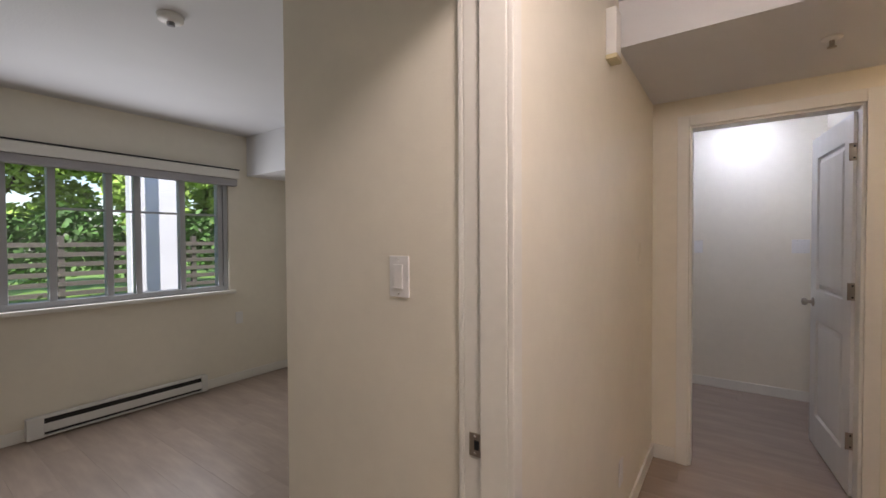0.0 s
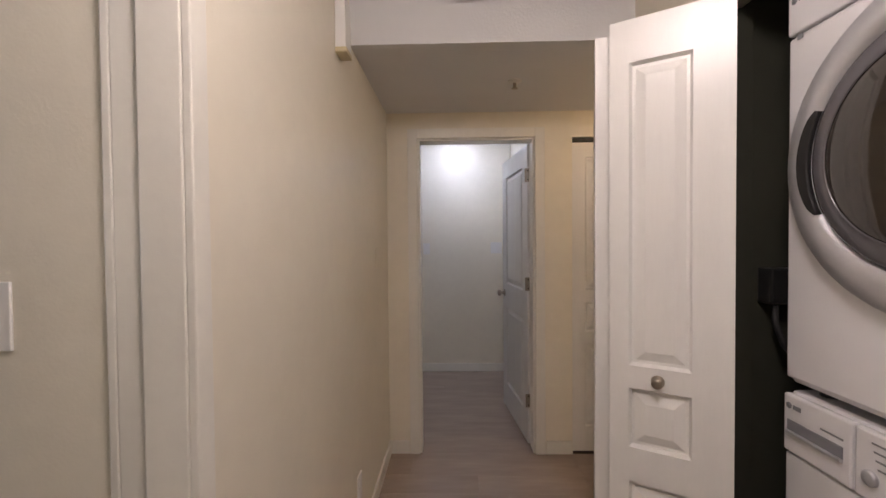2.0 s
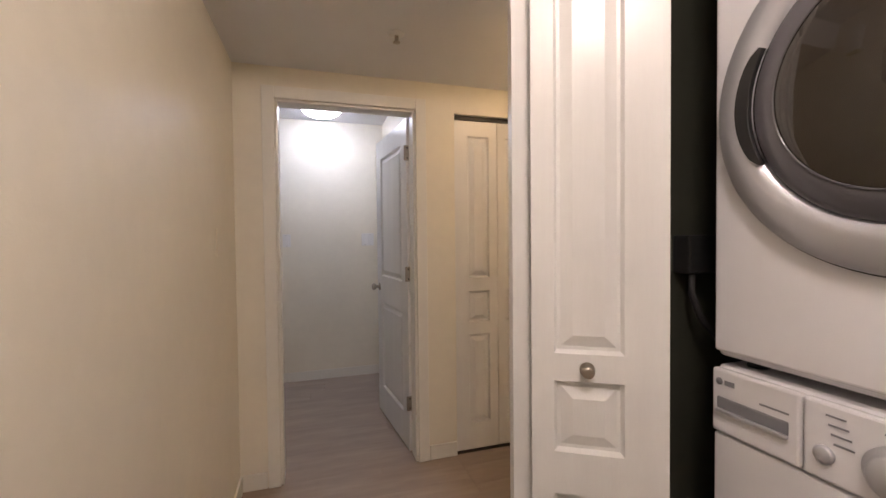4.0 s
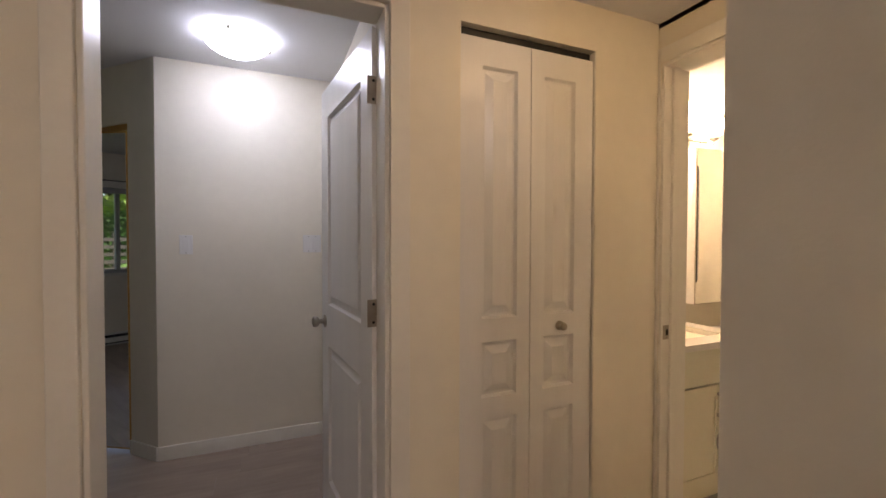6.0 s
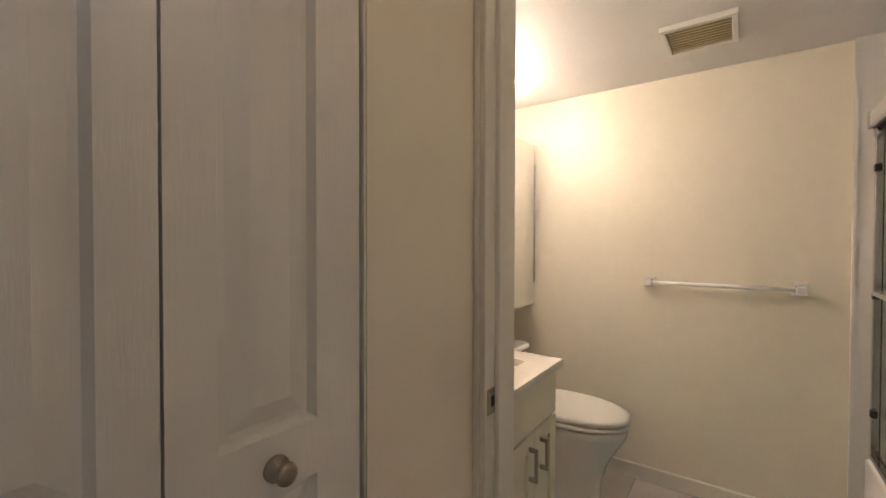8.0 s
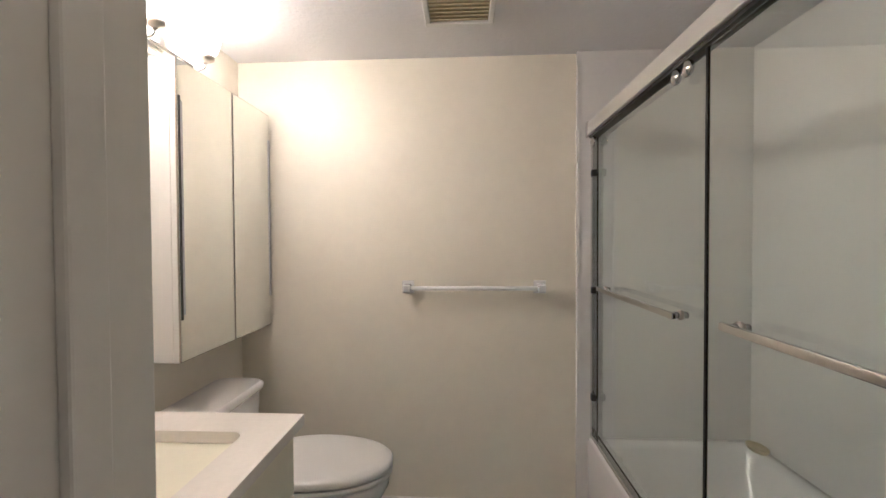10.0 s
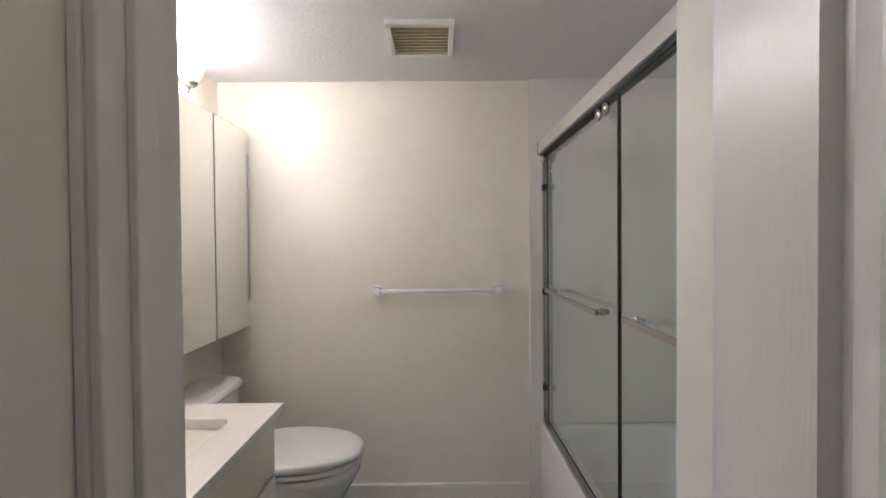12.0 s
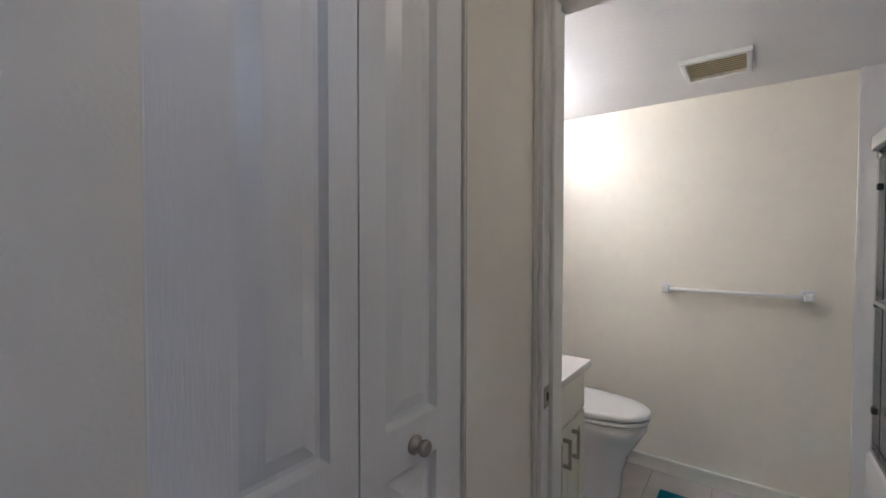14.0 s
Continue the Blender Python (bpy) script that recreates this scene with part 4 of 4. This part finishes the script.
def heater(y0, y1):
    s = thing("baseboard_heater", "white electric baseboard heater under the window", "heater")
    part("back", block(WINX + BT, WINX + 0.022, y0, y1, 0.02, 0.155, 0.002), HEATER, s)
    part("front", blocks([(WINX + 0.062, WINX + 0.068, y0 + 0.09, y1 - 0.05, 0.045, 0.105)], 0.002), HEATER, s, "white front plate")
    part("hood", block(WINX + 0.022, WINX + 0.066, y0 + 0.01, y1 - 0.01, 0.140, 0.155, 0.003), HEATER, s)
    part("lower_rail", block(WINX + 0.022, WINX + 0.066, y0 + 0.01, y1 - 0.01, 0.012, 0.024, 0.003), HEATER, s)
    part("heating_element", block(WINX + 0.022, WINX + 0.052, y0 + 0.09, y1 - 0.05, 0.025, 0.139), DARK, s, "dark finned heating element")
    for a, b in ((y0, y0 + 0.09), (y1 - 0.05, y1)):
        part("end_box", block(WINX + 0.022, WINX + 0.070, a, b, 0.010, 0.156, 0.004), HEATER, s)


heater(0.775, 1.955)
heater(3.70, 4.90)

# ---- the garden outside ----
structure("ground", block(-90, WINX - 0.16, -70, 70, -0.35, -0.15), LAWN, "sunlit green lawn")
structure("pavement", block(-6.2, WINX - 0.16, -4, 9, -0.15, -0.05), CONCRETE, "pale concrete patio")
post = solid("patio_post", block(-5.57, -5.43, 1.93, 2.08, -0.05, 2.9, 0.006), STUCCOPOST, "white square patio post", "post")
col = solid("patio_column", block(-6.1, -5.8, 2.20, 2.62, -0.05, 2.9, 0.01), STUCCOPOST, "pale grey patio column", "column")
rng = random.Random(4)
for k, (py, w) in enumerate(((-0.35, 0.9), (0.75, 0.9), (1.35, 0.7), (2.85, 0.6))):
    pb = thing("planter_box", "low white planter box with small plants on the patio", "planter", pose(-5.0, py, -0.05), "planters on the patio")
    part("box", loft([rounded(-0.16, 0.16, -w / 2, w / 2, 0.02, 0.0, 3), rounded(-0.18, 0.18, -w / 2 - 0.02, w / 2 + 0.02, 0.02, 0.62, 3)]), STUCCOPOST, pb)
    vs, fs = [], []
    for i in range(160):
        c = Vector((rng.uniform(-0.15, 0.15), rng.uniform(-w / 2, w / 2), 0.62 + abs(rng.gauss(0, 0.10))))
        u = Vector((rng.gauss(0, 1), rng.gauss(0, 1), rng.gauss(0, 1))).normalized() * 0.035
        v = u.orthogonal().normalized() * 0.02
        n = len(vs)
        vs += [c - u, c + v, c + u, c - v]
        fs.append((n, n + 1, n + 2, n + 3))
    me = bpy.data.meshes.new("plants")
    me.from_pydata(vs, [], fs)
    me.materials.append(LEAF)
    tagged(new("plants", me), "small green leaves", "", "", "stuff").parent = pb


def leaves(name, centers, count, size, mat, seed):
    """Many small leaves scattered in and round soft clumps."""
    r = random.Random(seed)
    vs, fs = [], []
    for i in range(count):
        cx, cy, cz, rx, ry, rz = centers[r.randrange(len(centers))]
        d = Vector((r.gauss(0, 1), r.gauss(0, 1), r.gauss(0, 1))).normalized() * (0.55 + 0.5 * r.random())
        c = Vector((cx + d.x * rx, cy + d.y * ry, cz + d.z * rz))
        u = Vector((r.gauss(0, 1), r.gauss(0, 1), r.gauss(0, 0.6))).normalized() * size * r.uniform(0.6, 1.3)
        v = u.orthogonal().normalized() * size * 0.5
        n = len(vs)
        vs += [c - u, c + v, c + u, c - v]
        fs.append((n, n + 1, n + 2, n + 3))
    me = bpy.data.meshes.new(name)
    me.from_pydata(vs, [], fs)
    me.materials.append(mat)
    return new(name, me)


def tree(x, y, tall, seed):
    r = random.Random(seed)
    t = thing("tree", "leafy green garden tree behind the fence", "tree", pose(x, y, -0.15), "garden trees")
    part("trunk", lathe([(0, 0), (0.20, 0), (0.13, 0.5), (0.10, tall * 0.45), (0.03, tall * 0.8), (0, tall * 0.8)], 12), BARK, t)
    clumps = []
    for k in range(16):
        a, q = r.uniform(0, 6.28), r.uniform(0.3, 1.0)
        z = tall * r.uniform(0.32, 0.98)
        p = (1.9 * q * math.cos(a), 1.9 * q * math.sin(a), z)
        clumps.append((*p, 0.75, 0.75, 0.55))
        if k < 7:
            part("limb", tube([(0, 0, tall * 0.35), (p[0] * 0.5, p[1] * 0.5, z * 0.8), (p[0], p[1], z)], 0.035, 8), BARK, t)
    cr = leaves("crown", clumps, 9000, 0.13, LEAF, seed)
    cr.parent = t


for k, (tx, ty, tall) in enumerate(((-15.0, -1.5, 5.5), (-16.5, 2.2, 6.2), (-14.5, 5.6, 5.6), (-17.0, 9.2, 6.0), (-15.5, 13.5, 6.0), (-20.0, 6.5, 7.5), (-21.0, 0.0, 7.5), (-19.0, 18.0, 7.0))):
    tree(tx, ty, tall, 20 + k)
hedge = leaves("hedge", [(-13.2 + 0.2 * math.sin(k), -6 + 0.6 * k, 1.35 + 0.15 * math.sin(k * 1.7), 0.6, 0.6, 0.85) for k in range(48)], 30000, 0.11, HEDGELEAF, 3)
tagged(hedge, "dense clipped dark green garden hedge", "hedge", "", "stuff")
fence = thing("garden_fence", "dark weathered fence of horizontal slats with posts", "fence")
SLAT = as_mesh("slat", block(-0.012, 0.012, -1.2, 1.2, -0.045, 0.045, 0.004), FENCEWOOD)
POSTM = as_mesh("post", block(-0.05, 0.05, -0.05, 0.05, -0.15, 1.5, 0.006), FENCEWOOD)
for k in range(11):
    yy = -4.8 + 2.4 * k
    po = new("post", POSTM)
    po.parent, po.location = fence, (-10.5, yy, 0)
    for j in range(7):
        sl = new("slat", SLAT)
        sl.parent, sl.location = fence, (-10.43, yy + 1.2, 0.18 + 0.19 * j)

# ---- floor pieces ----
def planks(x0, x1, y0, y1, parent, seed):
    r = random.Random(seed)
    y = y0
    while y < y1 - 0.01:
        w = min(0.18, y1 - y)
        x = x0 - r.uniform(0.0, 1.0)
        while x < x1:
            a, b = max(x, x0), min(x + 1.2, x1)
            if b - a > 0.02:
                key = (round(b - a, 3), round(w, 3))
                if key not in PLANKS:
                    PLANKS[key] = as_mesh("plank", block(0.0005, key[0] - 0.0005, 0.0005, key[1] - 0.0005, -0.006, 0.0), PLANK)
                ob = new("plank", PLANKS[key])
                ob.parent, ob.location = parent, (a, y, 0)
            x += 1.2
        y += 0.18


PLANKS = {}
ground_floor = bpy.data.objects["floor"]
planks(XL - 0.1, XC, -1.2, 3.012, ground_floor, 1)
planks(XC, 1.82, 2.16, 3.012, ground_floor, 2)
planks(-0.048, 0.70, 3.012, 3.122, ground_floor, 3)
planks(-3.8, 0.78, 3.122, 4.70, ground_floor, 4)
planks(-3.8, -0.26, 4.70, 6.0, ground_floor, 5)
planks(-3.8, XL - 0.1, -1.2, 2.90, ground_floor, 6)
planks(XC, 1.74, 0.38, 1.56, ground_floor, 7)
TILES = {}
y = 1.795
while y < YV:
    x = XB - 0.11
    k = 0
    while x < XW:
        a, b, c, d = x, min(x + 0.60, XW), max(y, 2.09), min(y + 0.30, YV)
        if b - a > 0.02 and d - c > 0.02:
            key = (round(b - a, 3), round(d - c, 3))
            if key not in TILES:
                TILES[key] = as_mesh("tile", block(0.0015, key[0] - 0.0015, 0.0015, key[1] - 0.0015, -0.006, 0.0, 0.0008), TILE)
            ob = new("tile", TILES[key])
            ob.parent, ob.location = bath_floor, (a, c, 0)
        x += 0.60
    y += 0.30
